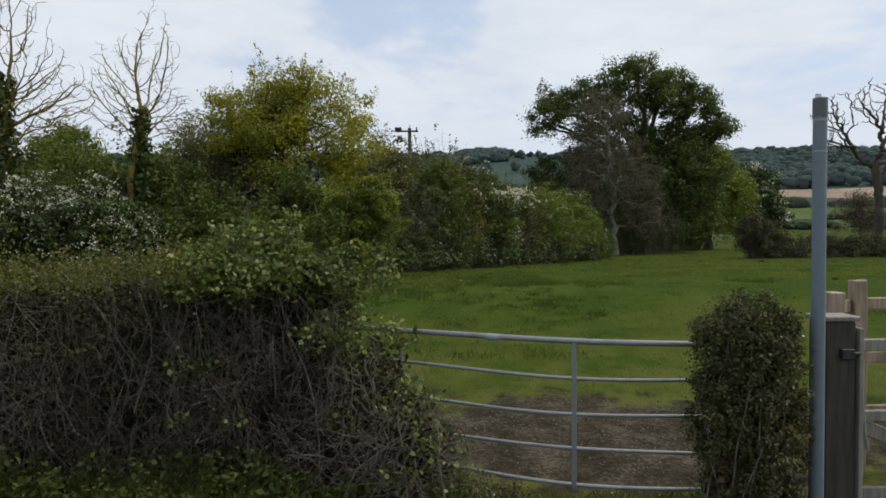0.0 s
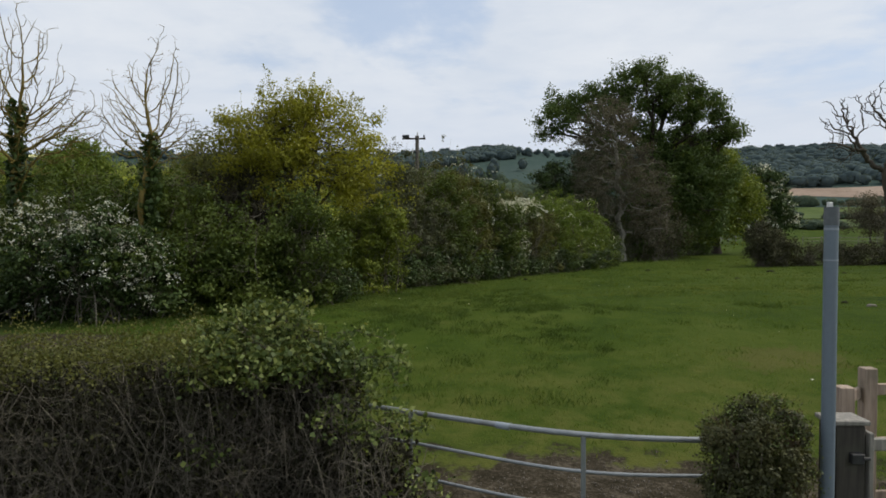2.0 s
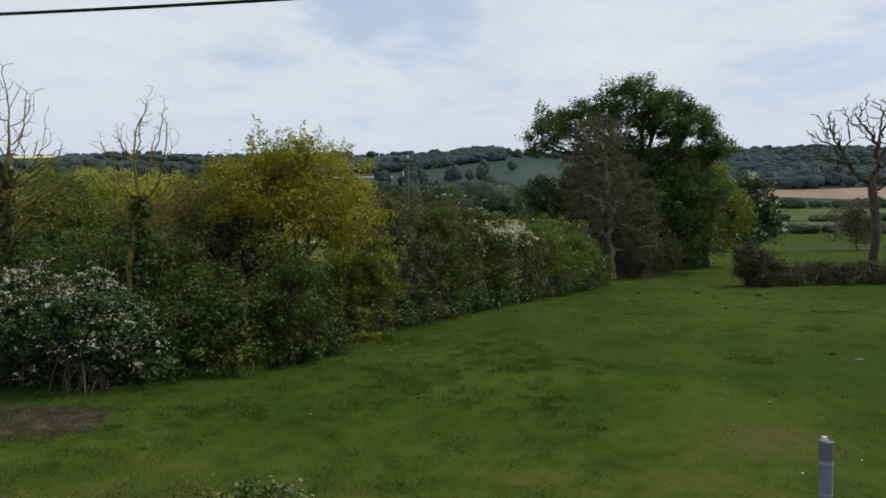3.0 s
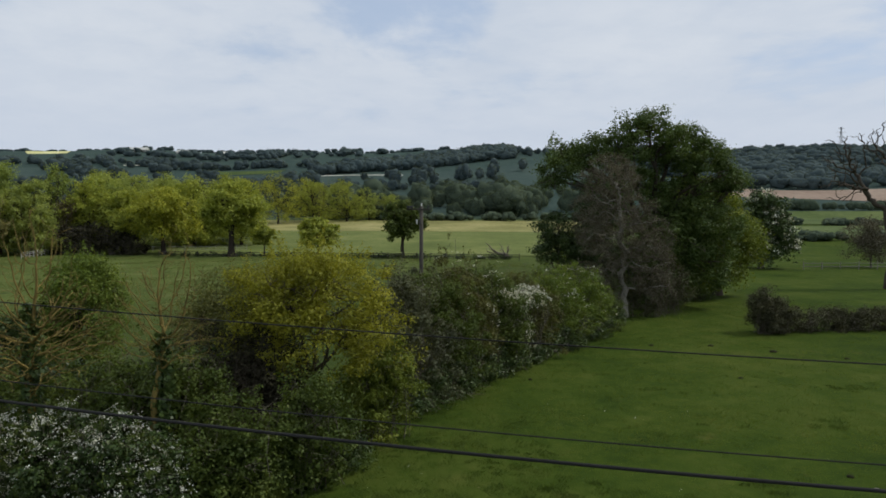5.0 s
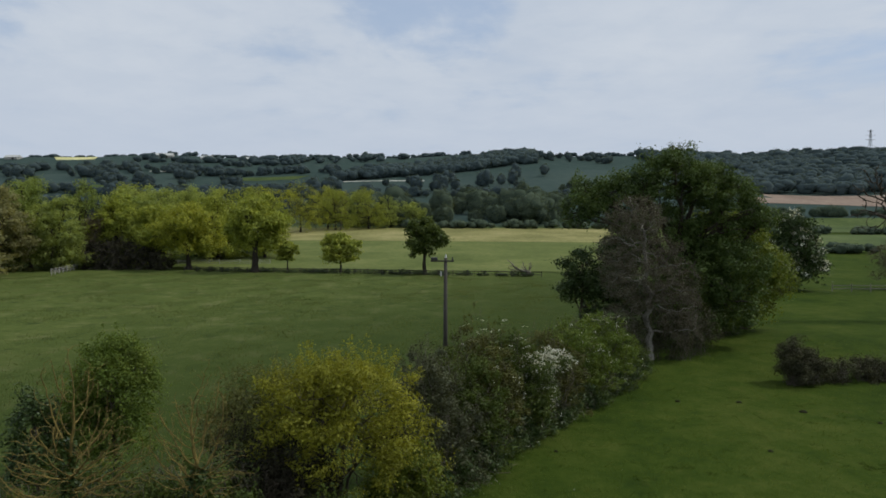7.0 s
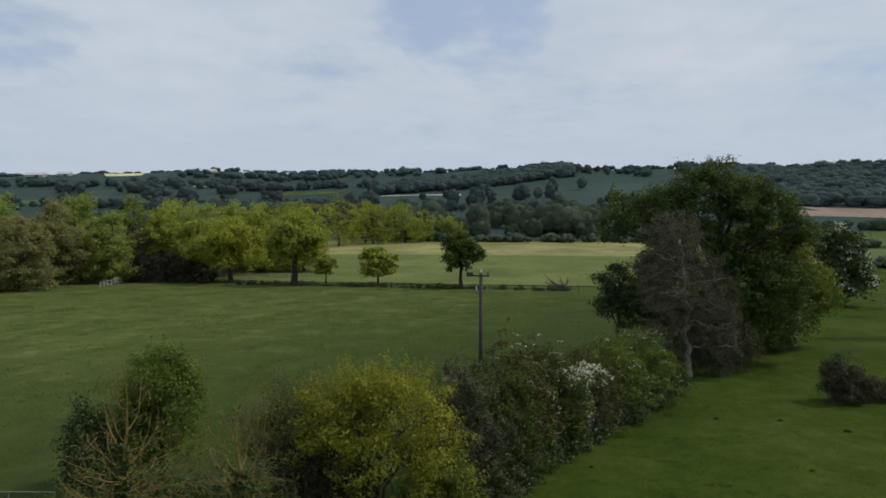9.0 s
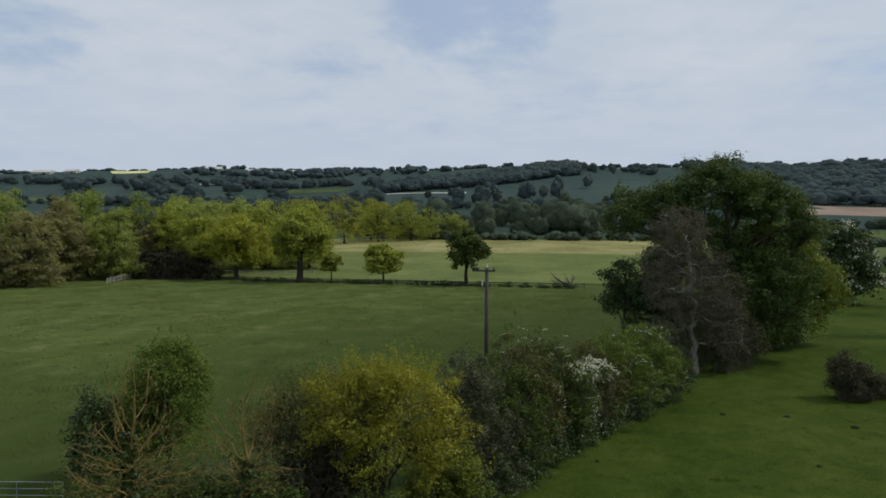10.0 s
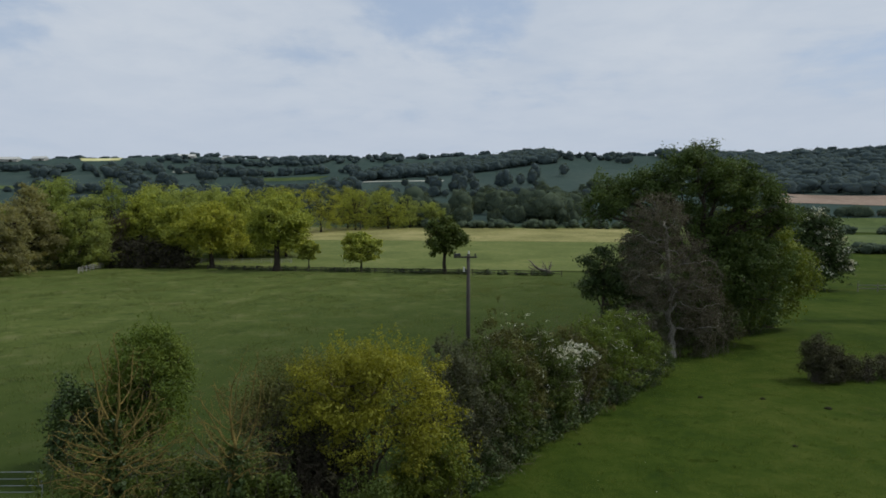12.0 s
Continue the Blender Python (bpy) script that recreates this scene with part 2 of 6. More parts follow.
M = {
    "pasture": ground_material(),
    "maple": leaf_material("maple_leaf", (0.104, 0.112, 0.016), (0.238, 0.246, 0.027), (0.378, 0.366, 0.046), 0.4),
    "oak": leaf_material("oak_leaf", (0.036, 0.062, 0.016), (0.072, 0.112, 0.028), (0.130, 0.175, 0.046), 0.3),
    "lime": leaf_material("lime_leaf", (0.071, 0.098, 0.018), (0.137, 0.178, 0.027), (0.226, 0.254, 0.041), 0.35),
    # Both oak leaf colours are brightened to carry the sunlight on these trees.
    "oak_young": leaf_material("sunlit_young_oak_leaf", (0.119, 0.155, 0.030), (0.264, 0.308, 0.050), (0.445, 0.462, 0.078), 0.4),
    "oak_gold": leaf_material("sunlit_golden_oak_leaf", (0.125, 0.157, 0.025), (0.293, 0.319, 0.043), (0.493, 0.487, 0.065), 0.4),
    "hawthorn": leaf_material("hawthorn_leaf", (0.031, 0.052, 0.011), (0.072, 0.103, 0.019), (0.134, 0.162, 0.035), 0.3),
    "ivy": leaf_material("ivy_leaf", (0.018, 0.034, 0.011), (0.045, 0.073, 0.020), (0.092, 0.122, 0.034), 0.12, 0.8, 0.4),
    "bramble": leaf_material("bramble_leaf", (0.032, 0.050, 0.015), (0.095, 0.130, 0.036), (0.240, 0.270, 0.088), 0.25, 1.4, each=0.75),
    "hedge": leaf_material("hedge_leaf", (0.028, 0.030, 0.014), (0.060, 0.062, 0.024), (0.125, 0.122, 0.045), 0.2, 2.0, 0.45),
    "olive": leaf_material("olive_shoot", (0.040, 0.046, 0.014), (0.098, 0.105, 0.030), (0.20, 0.195, 0.060), 0.3, 1.2),
    "wood_leaf": leaf_material("woodland_leaf", (0.190, 0.236, 0.074), (0.282, 0.339, 0.098), (0.380, 0.431, 0.138), 0.55, 0.2),
    "privet": leaf_material("privet_leaf", (0.030, 0.034, 0.016), (0.076, 0.078, 0.034), (0.170, 0.158, 0.068), 0.2, 3.0, 0.5),
    "elder": leaf_material("elder_leaf", (0.055, 0.092, 0.016), (0.115, 0.165, 0.026), (0.195, 0.235, 0.042), 0.35),
    "grey_leaf": leaf_material("grey_leaf", (0.185, 0.186, 0.090), (0.258, 0.255, 0.123), (0.336, 0.327, 0.168), 0.55),
    "sallow": leaf_material("sallow_leaf", (0.041, 0.046, 0.013), (0.093, 0.097, 0.026), (0.168, 0.163, 0.047), 0.3),
    # Thicket brown, taken near black to hold the shade inside hedges.
    "thicket": leaf_material("thicket_shade_leaf", (0.016, 0.016, 0.009), (0.036, 0.034, 0.019), (0.070, 0.064, 0.034), 0.1, 1.0, 0.8),
    "thorn": leaf_material("thorn_leaf", (0.026, 0.027, 0.014), (0.055, 0.056, 0.028), (0.10, 0.10, 0.05), 0.15, 1.0, 0.8),
    "dead_leaf": leaf_material("dead_leaf", (0.034, 0.027, 0.017), (0.085, 0.065, 0.038), (0.190, 0.133, 0.076), 0.1, 1.5, 0.8),
    "bud": leaf_material("bud", (0.080, 0.067, 0.040), (0.152, 0.125, 0.072), (0.240, 0.208, 0.120), 0.2, 0.7, 0.8),
    "elm_bud": leaf_material("elm_bud", (0.066, 0.062, 0.044), (0.115, 0.106, 0.076), (0.175, 0.162, 0.116), 0.2, 0.5, 0.8),
    "blossom": leaf_material("blossom", (0.450, 0.460, 0.420), (0.660, 0.670, 0.620), (0.800, 0.800, 0.760), 0.3, 1.0, 0.7),
    # Distant blue haze is put into this leaf colour.
    "hazed_far_wood": leaf_material("hazed_far_leaf", (0.060, 0.084, 0.088), (0.078, 0.104, 0.104), (0.098, 0.126, 0.120), 0.5, 0.03, 0.8, 0.03),
    "nettle": leaf_material("nettle_leaf", (0.022, 0.034, 0.008), (0.048, 0.066, 0.014), (0.092, 0.112, 0.028), 0.25, 3.0, 0.6),
    "wood_deep": leaf_material("deep_wood_leaf", (0.130, 0.175, 0.048), (0.202, 0.259, 0.067), (0.294, 0.354, 0.096), 0.50, 0.25),
    "willow": leaf_material("willow_leaf", (0.072, 0.084, 0.026), (0.138, 0.150, 0.048), (0.220, 0.228, 0.085), 0.4),
    "grey_bush": leaf_material("greyish_leaf", (0.047, 0.055, 0.029), (0.085, 0.095, 0.051), (0.145, 0.153, 0.093), 0.3),
    # These three far leaf colours also carry the haze of distance.
    "hazed_far_canopy": leaf_material("hazed_far_canopy", (0.050, 0.072, 0.076), (0.065, 0.089, 0.091), (0.082, 0.107, 0.104), 0.0, 0.03, 0.9, 0.03),
    "hazed_valley_canopy": leaf_material("hazed_valley_canopy", (0.040, 0.056, 0.040), (0.062, 0.083, 0.056), (0.090, 0.112, 0.070), 0.0, 0.06, 0.9, 0.03),
    "hazed_valley_leaf": leaf_material("hazed_valley_leaf", (0.056, 0.076, 0.056), (0.090, 0.116, 0.078), (0.132, 0.160, 0.100), 0.45, 0.06, 0.8, 0.03),
    "rank_grass": leaf_material("rank_grass_blade", (0.035, 0.062, 0.012), (0.073, 0.116, 0.022), (0.124, 0.169, 0.038), 0.3, 0.6, 0.6),
    "seed_grass": leaf_material("seeding_grass", (0.080, 0.106, 0.030), (0.115, 0.140, 0.043), (0.190, 0.198, 0.085), 0.35, 0.4, 0.6),
    "grass": leaf_material("grass_blade", (0.065, 0.103, 0.019), (0.107, 0.152, 0.030), (0.188, 0.215, 0.060), 0.35, 0.6, 0.6),
    "bark": bark_material("bark", (0.030, 0.025, 0.019), (0.105, 0.088, 0.067)),
    # Shade under the crowns is put into this trunk colour.
    "bark_dark": bark_material("shaded_bark", (0.018, 0.015, 0.012), (0.060, 0.050, 0.038)),
    "bark_pale": bark_material("pale_bark", (0.10, 0.085, 0.065), (0.27, 0.24, 0.195)),
    "bark_elm": bark_material("bleached_bark", (0.09, 0.083, 0.068), (0.33, 0.31, 0.26)),
    "bark_gold": bark_material("lichen_bark", (0.055, 0.043, 0.016), (0.265, 0.200, 0.060)),
    "twig": bark_material("twig_bark", (0.034, 0.030, 0.023), (0.215, 0.190, 0.152), 30),
    "wood": wood_material("weathered_wood", (0.12, 0.112, 0.10), (0.29, 0.27, 0.235)),
    "wood_pale": wood_material("bleached_wood", (0.24, 0.235, 0.21), (0.42, 0.41, 0.37)),
    "wood_dark": wood_material("creosoted_wood", (0.022, 0.019, 0.015), (0.058, 0.050, 0.040)),
    "wood_new": wood_material("sawn_wood", (0.21, 0.15, 0.11), (0.42, 0.325, 0.25)),
    "galvanised": metal_material("galvanised_steel", (0.17, 0.185, 0.195), (0.29, 0.305, 0.315), 0.4, 0.5, (0.13, 0.12, 0.10)),
    "pole_paint": metal_material("blue_grey_paint", (0.115, 0.145, 0.180), (0.15, 0.182, 0.22), 0.0, 0.5, (0.20, 0.23, 0.26)),
    "worn_tape": metal_material("worn_tape", (0.20, 0.23, 0.27), (0.30, 0.33, 0.36), 0.0, 0.6, (0.13, 0.17, 0.22)),
    "pole_cap": metal_material("dull_cap", (0.07, 0.08, 0.09), (0.12, 0.13, 0.14), 0.0, 0.6, (0.3, 0.3, 0.28)),
    "iron": metal_material("dark_iron", (0.03, 0.03, 0.032), (0.06, 0.06, 0.06), 0.5, 0.6, (0.10, 0.06, 0.04)),
    "cable": metal_material("cable_sheath", (0.006, 0.006, 0.006), (0.010, 0.010, 0.010), 0.0, 0.95, (0.014, 0.014, 0.014)),
    "ceramic": metal_material("glazed_ceramic", (0.5, 0.5, 0.48), (0.65, 0.65, 0.62), 0.0, 0.3, (0.3, 0.28, 0.25)),
    "stone": metal_material("pale_stone", (0.36, 0.35, 0.32), (0.5, 0.49, 0.45), 0.0, 0.9, (0.2, 0.19, 0.15)),
    "pebble": metal_material("earthy_pebble", (0.09, 0.075, 0.062), (0.19, 0.17, 0.145), 0.0, 0.9, (0.08, 0.065, 0.05)),
    "barn_roof": metal_material("pale_sheet_roof", (0.42, 0.42, 0.40), (0.55, 0.55, 0.52), 0.0, 0.7, (0.30, 0.28, 0.25)),
    "soil": bark_material("dark_soil", (0.011, 0.012, 0.005), (0.024, 0.025, 0.009), 20),
    # Sun breaking through onto the meadows is put into these two colours.
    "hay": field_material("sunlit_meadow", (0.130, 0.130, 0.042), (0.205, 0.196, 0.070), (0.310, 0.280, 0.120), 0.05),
    "pale_grass": field_material("sunlit_mown_grass", (0.075, 0.098, 0.024), (0.110, 0.135, 0.036), (0.160, 0.175, 0.055), 0.05),
    "plough": field_material("ploughed_earth", (0.17, 0.125, 0.095), (0.24, 0.18, 0.14), (0.30, 0.235, 0.185), 0.02),
    "ley": field_material("bright_ley", (0.050, 0.076, 0.022), (0.074, 0.104, 0.032), (0.11, 0.136, 0.046), 0.03),
    "rape": field_material("oilseed_rape", (0.420, 0.410, 0.180), (0.520, 0.500, 0.230), (0.600, 0.580, 0.300), 0.02),
    "track": field_material("chalk_track", (0.36, 0.36, 0.30), (0.44, 0.44, 0.38), (0.52, 0.52, 0.46), 0.02),
    # Blue-green here stands for haze over the far wheat.
    "wheat": field_material("hazed_young_wheat", (0.034, 0.056, 0.052), (0.043, 0.068, 0.060), (0.056, 0.081, 0.068), 0.02),
}


# ---- mesh tools ----
def mesh_np(name, verts, faces):
    """A mesh from arrays; every face has the same number of corners."""
    me = bpy.data.meshes.new(name)
    n, k = faces.shape
    me.vertices.add(len(verts))
    me.vertices.foreach_set("co", np.ascontiguousarray(verts, np.float32).ravel())
    me.loops.add(n * k)
    me.loops.foreach_set("vertex_index", np.ascontiguousarray(faces, np.int32).ravel())
    me.polygons.add(n)
    me.polygons.foreach_set("loop_start", np.arange(n, dtype=np.int32) * k)
    me.update(calc_edges=True)
    return me


def part(name, data, mat, parent=None, label="", smooth=False):
    """ONE mesh object, from a bmesh or from (verts, faces), under a thing."""
    if isinstance(data, bmesh.types.BMesh):
        me = bpy.data.meshes.new(name)
        data.to_mesh(me)
        data.free()
    elif isinstance(data, bpy.types.Mesh):
        me = data
    else:
        me = mesh_np(name, *data)
    if not me.materials:
        me.materials.append(M[mat])
    if smooth:
        me.polygons.foreach_set("use_smooth", np.ones(len(me.polygons), bool))
    ob = new(name, me)
    ob.parent = parent
    return tagged(ob, label)


def thing(name, loc, label, category, group="", kind="", turn=0.0):
    ob = new(name)
    ob.empty_display_size = 0.2
    ob.location = (loc[0], loc[1], loc[2] + float(swell(loc[1])))
    ob.rotation_euler = (0, 0, turn)
    return tagged(ob, label, category, group, kind)


def unit(v):
    return v / np.maximum(np.linalg.norm(v, axis=-1, keepdims=True), 1e-9)


def leaf_cards(rng, pts, size, wide=0.62, up=0.5, spread=0.45, facing=None):
    """Folded diamond leaves, one at each point."""
    n = len(pts)
    s = (size * rng.uniform(1 - spread, 1 + spread, n))[:, None]
    nor = unit(rng.normal(size=(n, 3)) + (0, 0, up)) if facing is None else facing
    along = unit(np.cross(nor, rng.normal(size=(n, 3))))
    side = np.cross(nor, along)
    lift = nor * s * 0.16
    v = np.stack([pts - along * s * 0.5, pts + side * s * wide * 0.5 + lift, pts + along * s * 0.5,
                  pts - side * s * wide * 0.5 + lift], 1).reshape(-1, 3)
    return v, np.arange(4 * n).reshape(-1, 4)


def tubes(paths, radii, sides=5):
    """Tubes along many paths (m, n, 3) of n points each."""
    p, r = np.asarray(paths, float), np.asarray(radii, float)
    m, n, _ = p.shape
    tan = unit(np.gradient(p, axis=1))
    ref = np.where(np.abs(tan[..., 2:3]) > 0.9, (1.0, 0.0, 0.0), (0.0, 0.0, 1.0))
    a = unit(np.cross(tan, ref))
    b = np.cross(tan, a)
    th = np.arange(sides) * 2 * np.pi / sides
    ring = a[:, :, None] * np.cos(th)[:, None] + b[:, :, None] * np.sin(th)[:, None]
    v = (p[:, :, None] + ring * r[:, :, None, None]).reshape(-1, 3)
    i = np.arange(m * n * sides).reshape(m, n, sides)
    q = np.stack([i[:, :-1], np.roll(i[:, :-1], -1, 2), np.roll(i[:, 1:], -1, 2), i[:, 1:]], -1).reshape(-1, 4)
    return v, q


def joined(*sets):
    vs, fs, k = [], [], 0
    for v, f in sets:
        vs.append(v)
        fs.append(f + k)
        k += len(v)
    return np.concatenate(vs), np.concatenate(fs)


def bent(rng, a, b, n=6, sag=0.0, wob=0.06):
    """Bent paths from points a to points b, (m, n, 3)."""
    a, b = np.atleast_2d(a).astype(float), np.atleast_2d(b).astype(float)
    f = np.linspace(0, 1, n)[None, :, None]
    length = np.linalg.norm(b - a, axis=1)[:, None, None]
    p = a[:, None] * (1 - f) + b[:, None] * f
    p[..., 2:3] += sag * length * np.sin(np.pi * f)
    mid = np.sin(np.pi * f) * length * wob
    p += rng.normal(size=(len(a), 1, 3)) * mid + rng.normal(size=p.shape) * mid * 0.45
    return p


def taper(r0, r1, n, power=1.0):
    f = np.linspace(0, 1, n) ** power
    r0, r1 = np.atleast_1d(r0)[:, None], np.atleast_1d(r1)[:, None]
    return r0 * (1 - f) + r1 * f


def lobe_points(rng, lobes, n, inner=0.55, ragged=0.16, low=-0.75):
    """Points in the outer part of lumpy ellipsoids (cx, cy, cz, rx, ry, rz)."""
    L = np.array(lobes, float)
    w = (L[:, 3] * L[:, 4] * L[:, 5]) ** 0.75
    k = rng.choice(len(L), n, p=w / w.sum())
    d = unit(rng.normal(size=(n, 3)))
    d[:, 2] = np.where(d[:, 2] < low, -d[:, 2], d[:, 2])
    ph = k[:, None] * 1.7
    lump = (np.sin(d * 5.1 + ph).sum(1) + np.sin(d[:, ::-1] * 9.3 + ph * 2).sum(1)) * ragged * 0.5
    r = rng.uniform(inner ** 2, 1, n) ** 0.5 * (1 + lump)
    return L[k, :3] + d * L[k, 3:] * r[:, None]


def foliage(rng, centres, per, spread, size, flat=0.65, **kw):
    """Clumps of leaves round the centres."""
    pts = np.repeat(centres, per, 0) + rng.normal(size=(len(centres) * per, 3)) * spread * (1, 1, flat)
    pts[:, 2] = np.maximum(pts[:, 2], 0.02)
    return leaf_cards(rng, pts, size, **kw)


def puffs(rng, centres, radius, per, size, flat=0.72, wide=0.62, hollow=0.5):
    """Leafy puffs: leaves over the outside of small rounded masses, facing outwards."""
    k = np.repeat(np.arange(len(centres)), per)
    rad = radius * rng.uniform(0.55, 1.35, len(centres))
    d = unit(rng.normal(size=(len(k), 3)) + (0, 0, 0.3))
    lump = 1 + 0.22 * np.sin(d * 4.3 + k[:, None] * 1.3).sum(1)
    r = rad[k] * rng.uniform(hollow ** 2, 1, len(k)) ** 0.5 * lump
    stray = rng.uniform(size=len(k)) < 0.12
    r[stray] *= rng.uniform(1.0, 1.5, stray.sum())
    pts = centres[k] + d * r[:, None] * (1, 1, flat)
    pts[:, 2] = np.maximum(pts[:, 2], 0.02)
    facing = unit(d + rng.normal(size=d.shape) * 0.55 + (0, 0, 0.35))
    return leaf_cards(rng, pts, size, wide, facing=facing)


def settle(lobes, y):
    """Crowns keep their level where the paddock swells under them."""
    drop = float(swell(y))
    return [(a, b, c - drop if c > 1.3 else c, d, e, f) for a, b, c, d, e, f in lobes]


def skeleton_of(rng, lobes, trunk_r, trunk_top, lean=(0.0, 0.0), twigs=12, twig_r=0.02, sides=7):
    """A trunk, limbs to the lobes, and branches through them."""
    top = np.array([lean[0], lean[1], trunk_top])
    trunk = bent(rng, (0, 0, -0.15), top, 9, 0, 0.025)
    r = taper(trunk_r, trunk_r * 0.55, 9)
    r[0, :2] *= (1.55, 1.15)
    sets = [tubes(trunk, r, sides + 3)]
    L = np.array(lobes, float)
    start = trunk[0, rng.integers(5, 9, len(L))]
    limbs = bent(rng, start, L[:, :3] + (0, 0, 0.3) * L[:, 3:], 8, 0.05, 0.05)
    lr = trunk_r * np.clip(0.28 + 0.3 * L[:, 3] / L[:, 3].max(), 0.3, 0.6)
    sets.append(tubes(limbs, taper(lr, lr * 0.3, 8), sides))
    k = np.repeat(np.arange(len(L)), twigs)
    a = limbs[k, rng.integers(3, 8, len(k))]
    d = unit(rng.normal(size=(len(k), 3)) + (0, 0, 0.5))
    b = L[k, :3] + d * L[k, 3:] * rng.uniform(0.6, 1.0, len(k))[:, None]
    br = bent(rng, a, b, 6, 0.04, 0.07)
    sets.append(tubes(br, taper(lr[k] * 0.34, twig_r * 0.5, 6), 4))
    a2 = br[rng.integers(0, len(br), len(br) * 3), rng.integers(2, 6, len(br) * 3)]
    ext = L[:, 3:].mean() * 0.38
    b2 = a2 + unit(rng.normal(size=a2.shape) + (0, 0, 0.5)) * ext * rng.uniform(0.5, 1.2, (len(a2), 1))
    sets.append(tubes(bent(rng, a2, b2, 4, 0.03, 0.08), np.repeat([[twig_r, twig_r * 0.75, twig_r * 0.5, twig_r * 0.3]], len(a2), 0), 3))
    return joined(*sets)


def tree(name, loc, label, category, lobes, leaf, bark="bark", clumps=1500, per=12, spread=0.35, size=0.22, trunk_r=0.3,
         trunk_top=4.0, lean=(0, 0), twigs=12, twig_r=0.02, seed=1, inner=0.5, ragged=0.16, low=-0.75, group="", blossom=0, sprays=0,
         flower_size=0.1):
    """A tree or tall shrub: tapered trunk with limbs, and a crown of many leaves."""
    rng = np.random.default_rng(seed)
    ob = thing(name, loc, label, category, group)
    lobes = settle(lobes, loc[1])
    part("trunk", skeleton_of(rng, lobes, trunk_r, trunk_top, lean, twigs, twig_r), bark, ob, smooth=True)
    c = lobe_points(rng, lobes, clumps // 9, inner, ragged, low)
    sets = [puffs(rng, c, spread * 2.5, int(per * 11), size * 0.8)]
    if sprays:
        s = lobe_points(rng, lobes, sprays * 3, 0.93, ragged, 0.2)
        s = s[np.argsort(-s[:, 2])[:sprays]]
        tip = s + rng.normal(size=s.shape) * (0.16, 0.16, 0.1) + np.stack([s[:, 0] * 0.05, s[:, 1] * 0.05, rng.uniform(0.25, 0.7, len(s))], 1)
        f = rng.uniform(0, 1, (len(s), 34, 1))
        pts = (s[:, None] * (1 - f) + tip[:, None] * f + rng.normal(size=(len(s), 34, 3)) * 0.07 * (1.25 - f)).reshape(-1, 3)
        sets.append(leaf_cards(rng, pts, size * 0.6))
    part("crown", joined(*sets), leaf, ob)
    if blossom:
        c = lobe_points(rng, lobes, blossom, 0.92, ragged, -0.3)
        part("blossom", foliage(rng, c, 14, spread * 0.5, flower_size, wide=0.9), "blossom", ob, "white blossom in clusters")
    return ob


def branching(rng, base, way, length, r, depth, kids=4, spread=0.75, shrink=0.62, curl=0.10, up=0.25):
    """Bare boughs, forking; a list of (path, radii) of seven points."""
    out = []
    way = unit(np.asarray(way, float))
    p = [np.asarray(base, float)]
    d = way.copy()
    for _ in range(6):
        d = unit(d + rng.normal(size=3) * curl + (0, 0, up * curl))
        p.append(p[-1] + d * length / 6)
    p = np.array(p)
    out.append((p, np.linspace(r, r * 0.5 if depth else r * 0.25, 7)))
    if depth:
        for j in range(kids):
            f = rng.uniform(0.35, 1.0) if j else 1.0
            i = min(6, int(f * 6))
            side = unit(rng.normal(size=3))
            w = unit(unit(p[i] - p[max(i - 1, 0)]) + side * spread * rng.uniform(0.6, 1.2) * (0.45 if j == 0 else 1) + (0, 0, up * 0.5))
            out += branching(rng, p[i], w, length * shrink * rng.uniform(0.75, 1.2), r * (0.55 if j == 0 else 0.42), depth - 1, kids, spread,
                             shrink, curl, up)
    return out


def bare_tree(name, loc, label, boughs, bark, seed, ivy=0, buds=0, bud="bud", bud_size=0.05, kids=4, depth=3, curl=0.10, up=0.3, spread=0.75, top=None):
    """A leafless tree: boughs are (base, way, length, radius)."""
    rng = np.random.default_rng(seed)
    ob = thing(name, loc, label, "tree")
    paths = []
    for n, (base, way, length, r) in enumerate(boughs):
        if n:
            spine = paths[0][0]
            base = spine[np.argmin(np.abs(spine[:, 2] - base[2]))]
        paths += branching(rng, base, way, length, r, depth, kids, spread, 0.62, curl, up)
    P, R = np.array([a for a, _ in paths]), np.array([b for _, b in paths])
    if top:
        P *= top / np.quantile(P[..., 2], 0.998)
    thick = R[:, 0] > 0.03
    sets = [tubes(P[thick], R[thick], 8)] if thick.any() else []
    sets.append(tubes(P[~thick], np.maximum(R[~thick], 0.0035), 4))
    part("trunk", joined(*sets), bark, ob, smooth=True)
    if ivy:
        b, w, length, r = boughs[0]
        f = rng.uniform(0, 1, (ivy, 1))
        pts = np.asarray(b) + unit(np.asarray(w, float)) * length * f * 0.95 + unit(rng.normal(size=(ivy, 3))) * (r + rng.uniform(0.02, 0.34, (ivy, 1)))
        part("ivy", leaf_cards(rng, pts, 0.11, 0.9), "ivy", ob, "dark green ivy round the trunk")
    if buds:
        tips = P[R[:, 0] <= np.quantile(R[:, 0], 0.7)]
        q = tips[rng.integers(0, len(tips), buds), rng.integers(1, 7, buds)] + rng.normal(size=(buds, 3)) * bud_size * 1.6
        part("budding_crown", leaf_cards(rng, q, bud_size), bud, ob, "sparse opening buds")
    return ob


